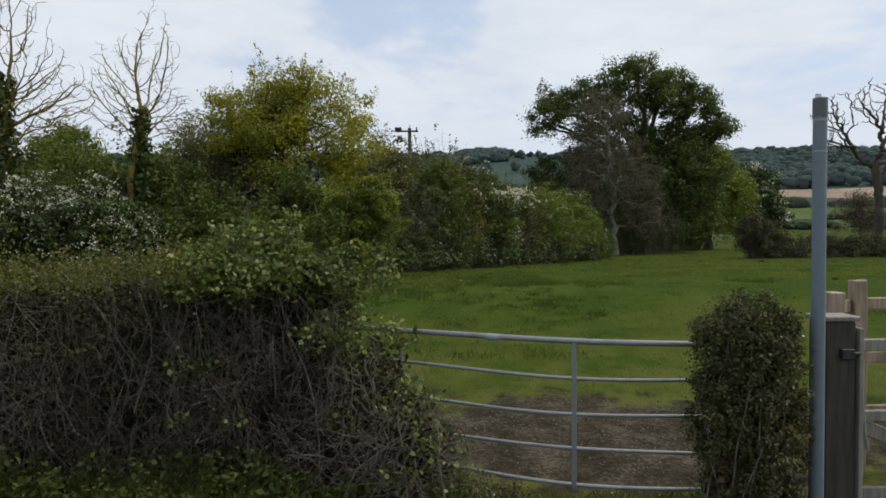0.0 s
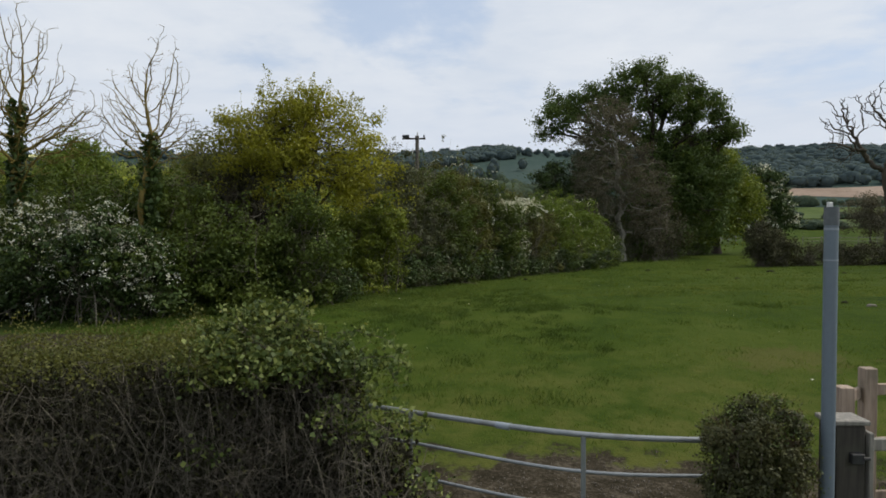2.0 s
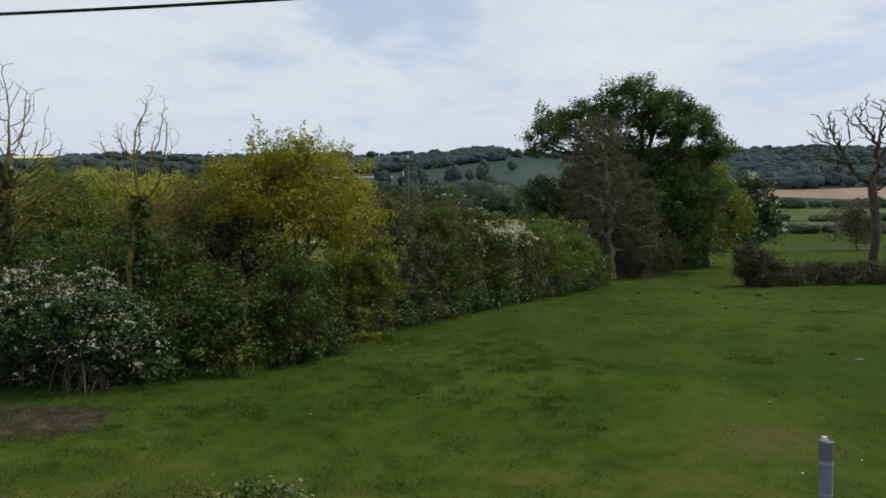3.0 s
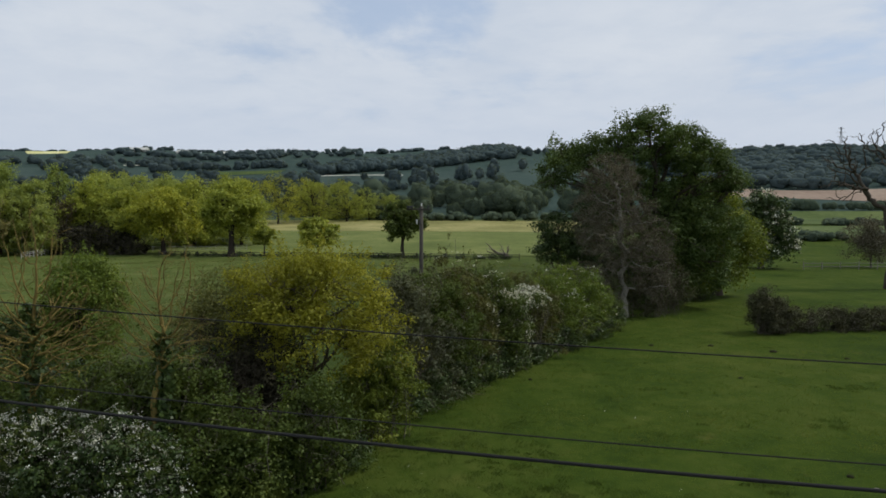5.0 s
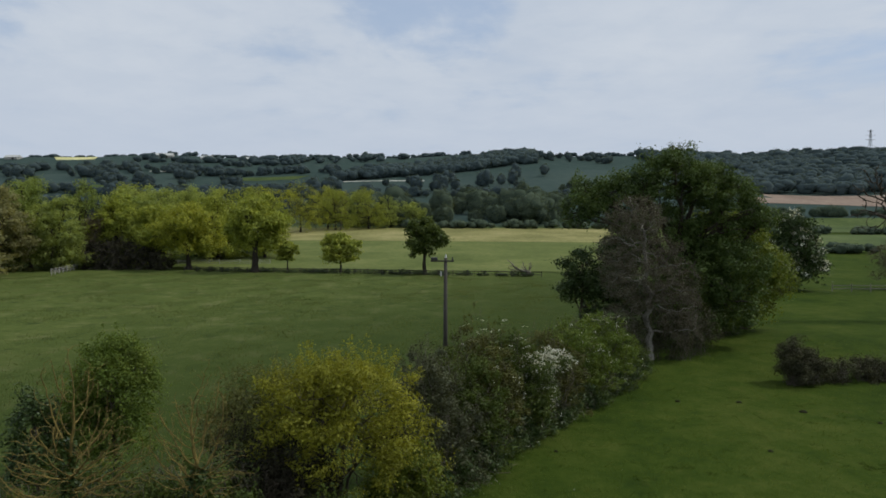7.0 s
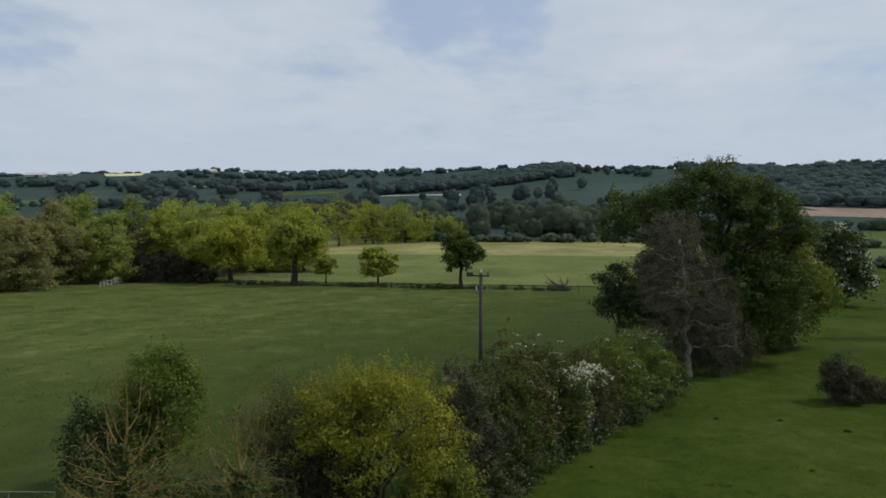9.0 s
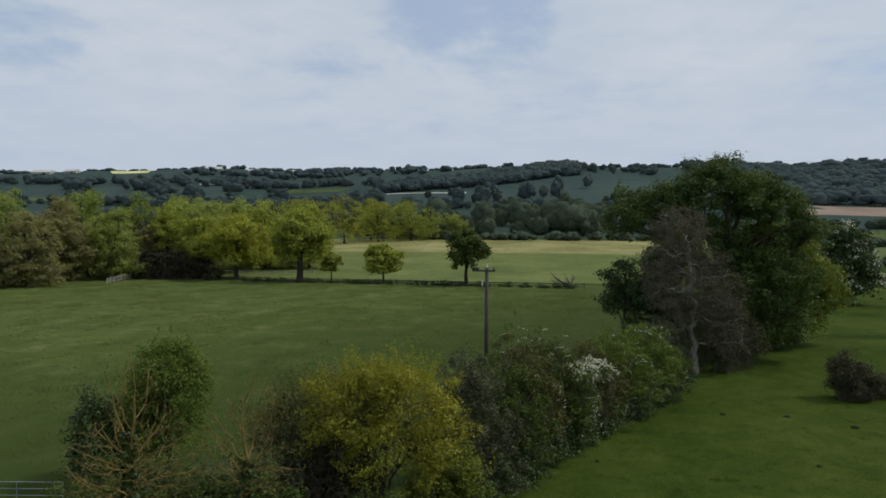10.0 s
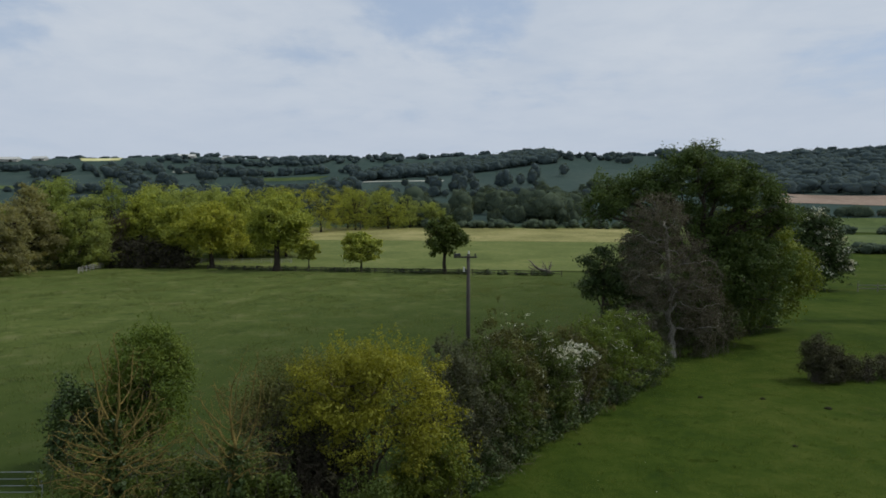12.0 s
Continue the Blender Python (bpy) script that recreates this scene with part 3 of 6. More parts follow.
def colonised(rng, stem, aims, step, reach, kill, tip_r, lift=0.15, jitter=0.18):
    """Boughs that grow towards free space: a list of (path, radii) of seven points."""
    pos = [np.asarray(p, float) for p in stem]
    par = [-1] + list(range(len(pos) - 1))
    near = np.full(len(aims), 1e9)
    who = np.zeros(len(aims), int)
    alive = np.ones(len(aims), bool)
    fresh, spent = list(range(len(pos))), {}
    for _ in range(160):
        Q = np.array([pos[i] for i in fresh])
        d = np.linalg.norm(aims[:, None] - Q[None], axis=2)
        j = d.argmin(1)
        best = d[np.arange(len(aims)), j]
        who = np.where(best < near, np.array(fresh)[j], who)
        near = np.minimum(near, best)
        alive &= near > kill
        use = np.where(alive & (near < reach))[0]
        fresh = []
        for i in np.unique(who[use]):
            if spent.get(i, 0) > 3:
                continue
            spent[i] = spent.get(i, 0) + 1
            w = unit((aims[use[who[use] == i]] - pos[i])).mean(0) + rng.normal(size=3) * jitter + (0, 0, lift)
            fresh.append(len(pos))
            par.append(int(i))
            pos.append(pos[i] + unit(w) * step)
        if not fresh:
            break
    n = len(pos)
    P = np.array(pos)
    load = np.zeros(n)
    kids = [[] for _ in range(n)]
    for i in range(n - 1, -1, -1):
        if not kids[i]:
            load[i] = 1
        if par[i] >= 0:
            load[par[i]] += load[i]
            kids[par[i]].append(i)
    R = tip_r * load ** 0.46
    out, todo = [], [(0, None)]
    while todo:
        i, start = todo.pop()
        chain = ([start] if start is not None else []) + [i]
        while kids[i]:
            ks = sorted(kids[i], key=lambda c: -load[c])
            todo += [(c, i) for c in ks[1:]]
            i = ks[0]
            chain.append(i)
        if len(chain) < 2:
            continue
        rad = R[chain].copy()
        if start is not None:
            rad[0] = rad[1]
        rad[-1] *= 0.5
        out.append((P[chain], rad))
    return out


def crown_aims(rng, domes, n):
    L = np.array(domes, float)
    w = L[:, 3] * L[:, 4] * L[:, 5]
    k = rng.choice(len(L), n, p=w / w.sum())
    d = unit(rng.normal(size=(n, 3))) * rng.uniform(0.05, 1, (n, 1)) ** 0.4
    return L[k, :3] + d * L[k, 3:]


def grown_tree(name, loc, label, stem, domes, bark, seed, aims=700, step=0.16, reach=2.2, kill=0.3, tip_r=0.006, ivy=0, ivy_top=4.0, buds=0, bud="bud",
               bud_size=0.05, bud_label="sparse opening buds", lift=0.15, jitter=0.18, fine="", crook=0.02):
    """A bare or barely leafing tree, its boughs forking out through the crown's space."""
    rng = np.random.default_rng(seed)
    ob = thing(name, loc, label, "tree")
    paths = colonised(rng, bent(rng, stem[0], stem[1], 16, 0.0, crook)[0], crown_aims(rng, domes, aims), step, reach, kill, tip_r, lift, jitter)

    def limbs(chosen, sides):
        sizes = sorted({len(r) for _, r in chosen})
        return joined(*[tubes(np.array([p for p, r in chosen if len(r) == n]), np.array([r for _, r in chosen if len(r) == n]), sides) for n in sizes])

    thin = [(p, r) for p, r in paths if r[0] <= tip_r * 2.6]
    if fine:
        part("trunk", limbs([(p, r) for p, r in paths if r[0] > tip_r * 2.6], 8), bark, ob, smooth=True)
        part("branchwork", limbs(thin, 4), fine, ob)
    else:
        part("trunk", limbs(paths, 6), bark, ob, smooth=True)
    if ivy:
        f = rng.uniform(0, 1, (ivy, 1))
        a, b = np.array(stem[0], float), np.array(stem[1], float)
        pts = a + (b - a) * f * ivy_top / b[2] + unit(rng.normal(size=(ivy, 3))) * (0.08 + rng.uniform(0.02, 0.30, (ivy, 1)) * (1.2 - 0.7 * f))
        pts[:, 2] = np.maximum(pts[:, 2], 0.05)
        part("ivy", leaf_cards(rng, pts, 0.11, 0.9), "ivy", ob, "dark green ivy round the trunk")
    if buds:
        tips = np.concatenate([p[len(p) // 4:] for p, _ in thin])
        q = tips[rng.integers(0, len(tips), buds)] + rng.normal(size=(buds, 3)) * bud_size * 1.4
        part("budding_crown", leaf_cards(rng, q, bud_size), bud, ob, bud_label)
    return ob


def shrub(name, loc, label, lobes, leaf, clumps, per, spread, size, seed, stems=60, bark="twig", blossom=0, flower_size=0.06, category="shrub",
          inner=0.45, ragged=0.14, low=-1.1, group="", stem_r=0.014, sprays=0, shoots=""):
    """A bush: many stems from the ground through a mass of leaves."""
    rng = np.random.default_rng(seed)
    ob = thing(name, loc, label, category, group)
    lobes = settle(lobes, loc[1])
    L = np.array(lobes, float)
    k = rng.integers(0, len(L), stems)
    a = L[k, :3] * (1, 1, 0) + rng.normal(size=(stems, 3)) * L[k, 3:] * (0.3, 0.3, 0) - (0, 0, 0.05)
    b = L[k, :3] + unit(rng.normal(size=(stems, 3)) + (0, 0, 0.8)) * L[k, 3:] * 0.95
    b[:, 2] = np.maximum(b[:, 2], 0.2)
    st = bent(rng, a, b, 6, 0.03, 0.07)
    a2 = st[rng.integers(0, stems, stems * 4), rng.integers(2, 6, stems * 4)]
    b2 = a2 + unit(rng.normal(size=a2.shape) + (0, 0, 0.4)) * L[:, 3:].mean() * 0.4
    part("stem_tangle", joined(tubes(st, taper(np.full(stems, stem_r), stem_r * 0.4, 6), 4),
                         tubes(bent(rng, a2, b2, 4), np.repeat([[stem_r * 0.5, stem_r * 0.4, stem_r * 0.3, stem_r * 0.2]], len(a2), 0), 3)), bark, ob)
    c = lobe_points(rng, lobes, clumps // 8, inner, ragged, low)
    c[:, 2] = np.abs(c[:, 2])
    sets = [puffs(rng, c, spread * 2.2, int(per * 9.5), size * 0.8)]
    if sprays:
        s = lobe_points(rng, lobes, sprays, 0.9, ragged, 0.1)
        tip = s + rng.normal(size=s.shape) * 0.12 + (0, 0, 1) * rng.uniform(0.2, 0.6, (sprays, 1))
        f = rng.uniform(0, 1, (sprays, 18, 1))
        sets.append(leaf_cards(rng, (s[:, None] * (1 - f) + tip[:, None] * f + rng.normal(size=(sprays, 18, 3)) * 0.05).reshape(-1, 3), size * 0.85))
    part("foliage", joined(*sets), leaf, ob)
    if shoots:
        tips = lobe_points(rng, lobes, 260, 0.9, ragged, -0.4)
        tips[:, 2] = np.abs(tips[:, 2])
        part("young_foliage", puffs(rng, tips, spread * 1.1, 34, size * 0.6), shoots, ob, "fresh green young leaves")
    if blossom:
        c = lobe_points(rng, lobes, blossom, 0.92, ragged, -0.6)
        c[:, 2] = np.abs(c[:, 2])
        way = unit(rng.normal(size=c.shape) * (1, 1, 0.35)) * rng.uniform(0.08, 0.32, (blossom, 1)) * (spread / 0.14)
        f = rng.uniform(-1, 1, (blossom, 15, 1))
        q = (c[:, None] + way[:, None] * f + rng.normal(size=(blossom, 15, 3)) * spread * 0.16).reshape(-1, 3)
        part("blossom", leaf_cards(rng, q, flower_size, 0.95), "blossom", ob, "white blossom sprays")
    return ob


def block(sx, sy, sz, edge=0.008, z0=0.0):
    """A bevelled block on the plane z0."""
    bm = bmesh.new()
    bmesh.ops.create_cube(bm, size=1)
    for v in bm.verts:
        v.co = Vector((v.co.x * sx, v.co.y * sy, (v.co.z + 0.5) * sz + z0))
    bmesh.ops.bevel(bm, geom=list(bm.edges), offset=edge, segments=1, affect="EDGES")
    return bm


def bar(a, b, w, h, edge=0.006):
    """A bevelled bar of width w and height h between two points."""
    a, b = Vector(a), Vector(b)
    bm = block(w, h, (b - a).length, edge)
    q = (b - a).to_track_quat("Z", "Y").to_matrix().to_4x4()
    bm.transform(Matrix.Translation(a) @ q)
    return bm


def rod(a, b, r0, r1=None, sides=12):
    r1 = r0 if r1 is None else r1
    bm = bmesh.new()
    a, b = Vector(a), Vector(b)
    bmesh.ops.create_cone(bm, cap_ends=True, segments=sides, radius1=r0, radius2=r1, depth=(b - a).length)
    q = (b - a).to_track_quat("Z", "Y").to_matrix().to_4x4()
    bm.transform(Matrix.Translation((a + b) / 2) @ q)
    return bm


# ---- ground ----
RISE_Y = (-5000, 150, 300, 450, 600, 800, 1000, 1200, 1400, 2200, 5000)
RISE_Z = (0, 0, 7.3, 17, 32, 58, 92, 128, 144, 120, 60)


def swell(y):
    """The low swell of the paddock between the gate and the trees."""
    return np.interp(y, (5.0, 8.0, 12.0, 16.0, 22.0, 30.0, 40.0, 46.0), (0.0, 0.15, 0.38, 0.62, 0.52, 0.28, 0.05, 0.0))


def height(x, y):
    """The lie of the land: level paddocks, then the far side of the valley."""
    h = np.interp(y, RISE_Y, RISE_Z) + swell(y)
    far = np.clip((np.asarray(y, float) - 320) / 400, 0, 1)
    return h + far * (3.0 * np.sin(np.asarray(x) * 0.009 + 1.0) + 2.0 * np.sin(np.asarray(x) * 0.021 + np.asarray(y) * 0.006))


def shrunk_to_eye(p):
    """The valley side past the meadows, laid out in wide units, shrunk towards the camera's eye to fit its view."""
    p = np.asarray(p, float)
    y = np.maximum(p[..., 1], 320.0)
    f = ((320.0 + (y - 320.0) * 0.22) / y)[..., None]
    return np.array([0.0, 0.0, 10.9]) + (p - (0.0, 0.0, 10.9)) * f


def axis_steps(near, far, fine, count):
    """Coordinates close together near zero and wide apart far off."""
    inner = np.arange(0, near, fine)
    outer = near * (far / near) ** (np.linspace(0, 1, count))
    return np.concatenate([inner, outer])


def build_ground():
    px = axis_steps(16, 4600, 0.5, 60)
    xs = np.concatenate([-px[:0:-1], px])
    ys = np.concatenate([-axis_steps(6, 4600, 1.0, 24)[:0:-1], axis_steps(48, 4600, 0.5, 110)])
    X, Y = np.meshgrid(xs, ys)
    Z = height(X, Y)
    close = np.clip(1 - np.hypot(X, Y - 12) / 60, 0, 1)
    Z += close * (0.022 * np.sin(X * 3.1 + np.sin(Y * 2.3)) * np.sin(Y * 2.7 + X) + 0.02 * np.sin(X * 0.9 + 2) * np.sin(Y * 1.1)) - 0.02
    i = np.arange(X.size).reshape(X.shape)
    q = np.stack([i[:-1, :-1], i[:-1, 1:], i[1:, 1:], i[1:, :-1]], -1).reshape(-1, 4)
    ob = part("ground", (shrunk_to_eye(np.stack([X, Y, Z], -1).reshape(-1, 3)), q), "pasture", None, smooth=True)
    tagged(ob, "green grazed pasture running out to the valley side", "ground", kind="structure")


build_ground()


def field(name, corners, mat, label, nu=14, nv=14, lift=0.15):
    """A field lying on the land between four corners."""
    c = np.array(corners, float)
    u, v = np.meshgrid(np.linspace(0, 1, nu), np.linspace(0, 1, nv))
    p = (c[0] * ((1 - u) * (1 - v))[..., None] + c[1] * (u * (1 - v))[..., None] + c[2] * (u * v)[..., None] + c[3] * ((1 - u) * v)[..., None])
    z = height(p[..., 0], p[..., 1]) + lift
    i = np.arange(nu * nv).reshape(nv, nu)
    q = np.stack([i[:-1, :-1], i[:-1, 1:], i[1:, 1:], i[1:, :-1]], -1).reshape(-1, 4)
    ob = part(name, (shrunk_to_eye(np.concatenate([p, z[..., None]], -1).reshape(-1, 3)), q), mat, None, smooth=True)
    return tagged(ob, label, "field", kind="structure")


field("meadow", [(-92, 232), (49, 226), (62, 303), (-110, 306)], "hay", "pale hay meadow beyond the oaks, sunlight put into its colour", 30, 30, 0.12)
field("meadow", [(-66, 147), (34, 141), (49, 225.8), (-92, 231.8)], "pale_grass", "mown grass behind the oak row, coloured as sunlit", 30, 30, 0.12)
field("ploughed_field", [(215, 520), (420, 500), (520, 660), (265, 655)], "plough", "bare brown ploughed field on the slope", 12, 12, 0.3)
field("ley_field", [(100, 205), (260, 200), (340, 262), (128, 266)], "ley", "bright green grass ley behind a hedge", 12, 12, 0.2)
field("ley_field", [(138, 280), (330, 275), (420, 385), (190, 382)], "ley", "bright green grass ley lower on the slope", 12, 12, 0.2)
field("rape_field", [(-735, 1140), (-665, 1138), (-695, 1205), (-785, 1210)], "rape", "yellow field of flowering oilseed rape", 8, 8, 0.6)
field("wheat_field", [(-210, 640), (270, 600), (300, 980), (-190, 790)], "wheat", "field of young wheat, tinted blue-green with haze", 16, 16, 0.4)
field("wheat_field", [(-640, 700), (-330, 690), (-380, 900), (-700, 880)], "wheat", "wheat between hedgerows, tinted blue-green with haze", 16, 16, 0.4)
field("pasture_strip", [(-600, 705), (-405, 700), (-395, 742), (-610, 748)], "ley", "light green pasture strip on the far slope", 12, 6, 0.5)
field("pasture_strip", [(-330, 860), (-230, 850), (-220, 890), (-330, 900)], "ley", "light green paddock high on the slope", 10, 6, 0.5)
field("farm_track", [(-178, 776), (-58, 800), (-58, 813), (-178, 788)], "track", "pale chalk track along a field edge", 12, 3, 0.8)
field("farm_track", [(-458, 917), (-404, 950), (-406, 966), (-460, 928)], "track", "pale chalk track climbing the slope", 12, 3, 0.8)


# ---- far woods ----
def scattered(rng, corners, n):
    c = np.array(corners, float)
    u, v = rng.uniform(size=(2, n, 1))
    return c[0] * (1 - u) * (1 - v) + c[1] * u * (1 - v) + c[2] * u * v + c[3] * (1 - u) * v


def ball_of(levels):
    """Corners and triangles of a unit ball."""
    bm = bmesh.new()
    bmesh.ops.create_icosphere(bm, subdivisions=levels, radius=1)
    v, f = np.array([p.co for p in bm.verts]), np.array([[c.index for c in q.verts] for q in bm.faces])
    bm.free()
    return v, f


BALL = ball_of(2)


def wood(name, label, corners, n, tall, seed, leaf="hazed_far_wood", cards=200, card=1.6, wide=0.6, lobes=4, vary=(0.5, 1.25), loose=0.62):
    """Far trees that nobody could count: lumpy crowns with ragged leafage over them, and trunks."""
    rng = np.random.default_rng(seed)
    base = scattered(rng, corners, n)
    clusters = max(3, n // 7)
    drawn = rng.integers(0, clusters, n)
    base = np.where(rng.uniform(size=(n, 1)) < loose, base[drawn] + rng.normal(size=(n, 2)) * tall * (0.62, 0.5), base)
    h = tall * rng.uniform(*vary, n)
    z = height(base[:, 0], base[:, 1])
    m = n * lobes
    off = unit(rng.normal(size=(m, 3))) * rng.uniform(0.2, 1, (m, 1)) * (wide * 0.5, wide * 0.5, 0.24)
    hl = np.repeat(h, lobes)[:, None]
    mid = np.repeat(np.stack([base[:, 0], base[:, 1], z + h * 0.46], 1), lobes, 0) + off * hl
    rad = hl * rng.uniform(0.28, 0.42, (m, 1)) * (wide / 0.60, wide / 0.60, 1.05)
    bv, bf = BALL
    ph = rng.uniform(0, 6.3, (m, 1, 3))
    swellings = 1 + 0.13 * np.sin(bv[None] * 3.7 + ph).sum(2) + 0.10 * np.sin(bv[None, :, ::-1] * 7.9 + ph * 2).sum(2)
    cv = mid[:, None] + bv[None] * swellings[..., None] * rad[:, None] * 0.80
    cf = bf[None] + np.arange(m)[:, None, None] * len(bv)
    ob = part(name, (shrunk_to_eye(cv.reshape(-1, 3)), cf.reshape(-1, 3)), "hazed_valley_canopy" if leaf == "hazed_valley_leaf" else "hazed_far_canopy", smooth=True)
    tagged(ob, label, "woodland", kind="stuff")
    k = np.repeat(np.arange(m), max(6, cards // lobes))
    d = unit(rng.normal(size=(len(k), 3)) + (0, 0, 0.2))
    r = rng.uniform(0.76, 1.08, len(k)) * (1 + 0.09 * np.sin(d * 5 + k[:, None]).sum(1))
    pts = mid[k] + d * r[:, None] * rad[k]
    pts[:, 2] = np.maximum(pts[:, 2], height(pts[:, 0], pts[:, 1]) + 0.3)
    facing = unit(d + rng.normal(size=d.shape) * 0.34 + (0, 0, 0.6))
    v, f = leaf_cards(rng, pts, card * tall / 13, 0.9, facing=facing)
    part("leafage", (shrunk_to_eye(v), f), leaf, ob)
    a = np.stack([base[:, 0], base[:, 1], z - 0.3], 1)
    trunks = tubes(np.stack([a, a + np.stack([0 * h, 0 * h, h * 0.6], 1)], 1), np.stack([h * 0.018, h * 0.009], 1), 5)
    part("trunk_rows", (shrunk_to_eye(trunks[0]), trunks[1]), "bark", ob)
    return ob


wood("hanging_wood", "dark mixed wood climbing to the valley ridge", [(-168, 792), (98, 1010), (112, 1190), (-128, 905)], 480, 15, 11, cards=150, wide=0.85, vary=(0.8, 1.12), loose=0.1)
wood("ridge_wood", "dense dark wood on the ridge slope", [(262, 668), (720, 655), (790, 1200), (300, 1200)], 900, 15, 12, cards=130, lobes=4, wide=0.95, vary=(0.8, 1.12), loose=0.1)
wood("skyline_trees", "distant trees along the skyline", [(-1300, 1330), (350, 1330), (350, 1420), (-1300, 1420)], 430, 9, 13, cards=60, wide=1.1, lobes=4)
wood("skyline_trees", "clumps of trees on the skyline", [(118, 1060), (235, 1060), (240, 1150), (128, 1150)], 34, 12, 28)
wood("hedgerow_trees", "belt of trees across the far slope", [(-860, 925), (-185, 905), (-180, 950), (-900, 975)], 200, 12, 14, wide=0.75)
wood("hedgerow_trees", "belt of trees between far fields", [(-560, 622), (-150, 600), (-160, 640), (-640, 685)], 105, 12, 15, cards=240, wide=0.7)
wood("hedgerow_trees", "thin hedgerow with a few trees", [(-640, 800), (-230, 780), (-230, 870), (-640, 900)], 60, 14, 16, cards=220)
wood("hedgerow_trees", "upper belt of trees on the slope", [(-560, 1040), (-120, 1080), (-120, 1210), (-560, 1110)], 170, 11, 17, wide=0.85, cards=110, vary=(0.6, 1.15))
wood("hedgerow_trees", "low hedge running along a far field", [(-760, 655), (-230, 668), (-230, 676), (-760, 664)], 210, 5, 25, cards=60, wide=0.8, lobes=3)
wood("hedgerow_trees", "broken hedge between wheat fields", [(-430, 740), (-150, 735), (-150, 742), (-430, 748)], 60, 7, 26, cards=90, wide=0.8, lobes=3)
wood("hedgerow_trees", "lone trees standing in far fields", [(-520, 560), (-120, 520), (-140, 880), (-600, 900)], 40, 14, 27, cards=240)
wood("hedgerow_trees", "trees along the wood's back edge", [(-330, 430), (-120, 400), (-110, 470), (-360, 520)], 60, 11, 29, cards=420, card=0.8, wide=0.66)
wood("valley_trees", "dark trees along the valley bottom", [(-70, 318), (75, 306), (95, 420), (-75, 430)], 70, 15, 18, "hazed_valley_leaf", cards=1500, card=0.62, wide=0.62, lobes=6)
wood("valley_trees", "scattered trees on the lower far slope", [(-20, 470), (170, 460), (190, 640), (0, 640)], 36, 13, 19, "hazed_valley_leaf", cards=900, card=0.8, wide=0.6, lobes=6)
wood("hedgerow_trees", "hedgerow on the slope beyond the leys", [(130, 392), (420, 388), (420, 405), (140, 410)], 120, 6, 20, "hazed_valley_leaf", cards=140, card=1.3, wide=0.8, loose=0.4)
wood("hedgerow_trees", "low hedge between the leys", [(115, 268), (330, 266), (330, 272), (118, 274)], 170, 3.4, 21, "hazed_valley_leaf", cards=90, card=1.8, wide=0.9, lobes=3, loose=0.3)
wood("hedgerow_trees", "low hedge at the paddock edge", [(70, 190), (240, 186), (240, 192), (74, 196)], 180, 2.8, 22, "hazed_valley_leaf", cards=110, card=1.8, wide=0.9, lobes=3, loose=0.3)
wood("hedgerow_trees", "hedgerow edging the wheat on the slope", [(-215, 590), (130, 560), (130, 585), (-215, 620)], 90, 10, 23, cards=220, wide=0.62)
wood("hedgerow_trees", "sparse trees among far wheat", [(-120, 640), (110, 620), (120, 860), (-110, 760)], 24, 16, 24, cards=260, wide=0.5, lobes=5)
wood("hedgerow_trees", "dark hedge closing the hay meadow", [(-40, 304), (62, 300), (62, 305), (-40, 309)], 70, 3.6, 30, "hazed_valley_leaf", cards=160, wide=0.9, lobes=4)


def barn(loc, length, deep, tall, turn, label, wall="stone", roof="barn_roof"):
    """A far farm building: walls, pitched roof, a doorway."""
    x, y = loc
    ob = new("barn")
    place = shrunk_to_eye((x, y, float(height(x, y))))
    # sized down with the shrunk slope, to look the same from the camera
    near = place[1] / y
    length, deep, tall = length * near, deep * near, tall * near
    ob.location, ob.rotation_euler = place, (0, 0, turn)
    tagged(ob, label, "building", "far farm buildings")
    part("wall", block(length, deep, tall, 0.05, -0.5), wall, ob)
    hl, hd = length / 2 + 0.4, deep / 2 + 0.5
    v = np.array([(-hl, -hd, tall - 0.6), (hl, -hd, tall - 0.6), (hl, hd, tall - 0.6), (-hl, hd, tall - 0.6), (-hl, 0, tall + deep * 0.28), (hl, 0, tall + deep * 0.28)])
    bm = bmesh.new()
    vs = [bm.verts.new(p) for p in v]
    for f in ((0, 1, 5, 4), (2, 3, 4, 5), (0, 4, 3), (1, 2, 5), (3, 2, 1, 0)):
        bm.faces.new([vs[i] for i in f])
    part("roof", bm, roof, ob)
    part("door", block(length * 0.16, 0.2, tall * 0.75, 0.02, -0.4), "wood_dark", ob).location = (length * 0.18, -deep / 2 - 0.05, 0)


for bx, by, bl, bd, bt, turn, words in [(-545, 1150, 30, 12, 4, 0.1, "long pale farm shed on the skyline"), (-470, 1155, 20, 10, 4, -0.2, "pale barn beside the yellow field"),
                                        (-880, 1150, 36, 14, 4.5, 0.05, "long pale glasshouse on the skyline"), (-825, 1155, 26, 12, 4, -0.1, "pale farm shed on the skyline"),
                                        (-400, 1165, 16, 9, 4, 0.3, "small pale barn on the skyline")]:
    barn((bx, by), bl, bd, bt, turn, words)


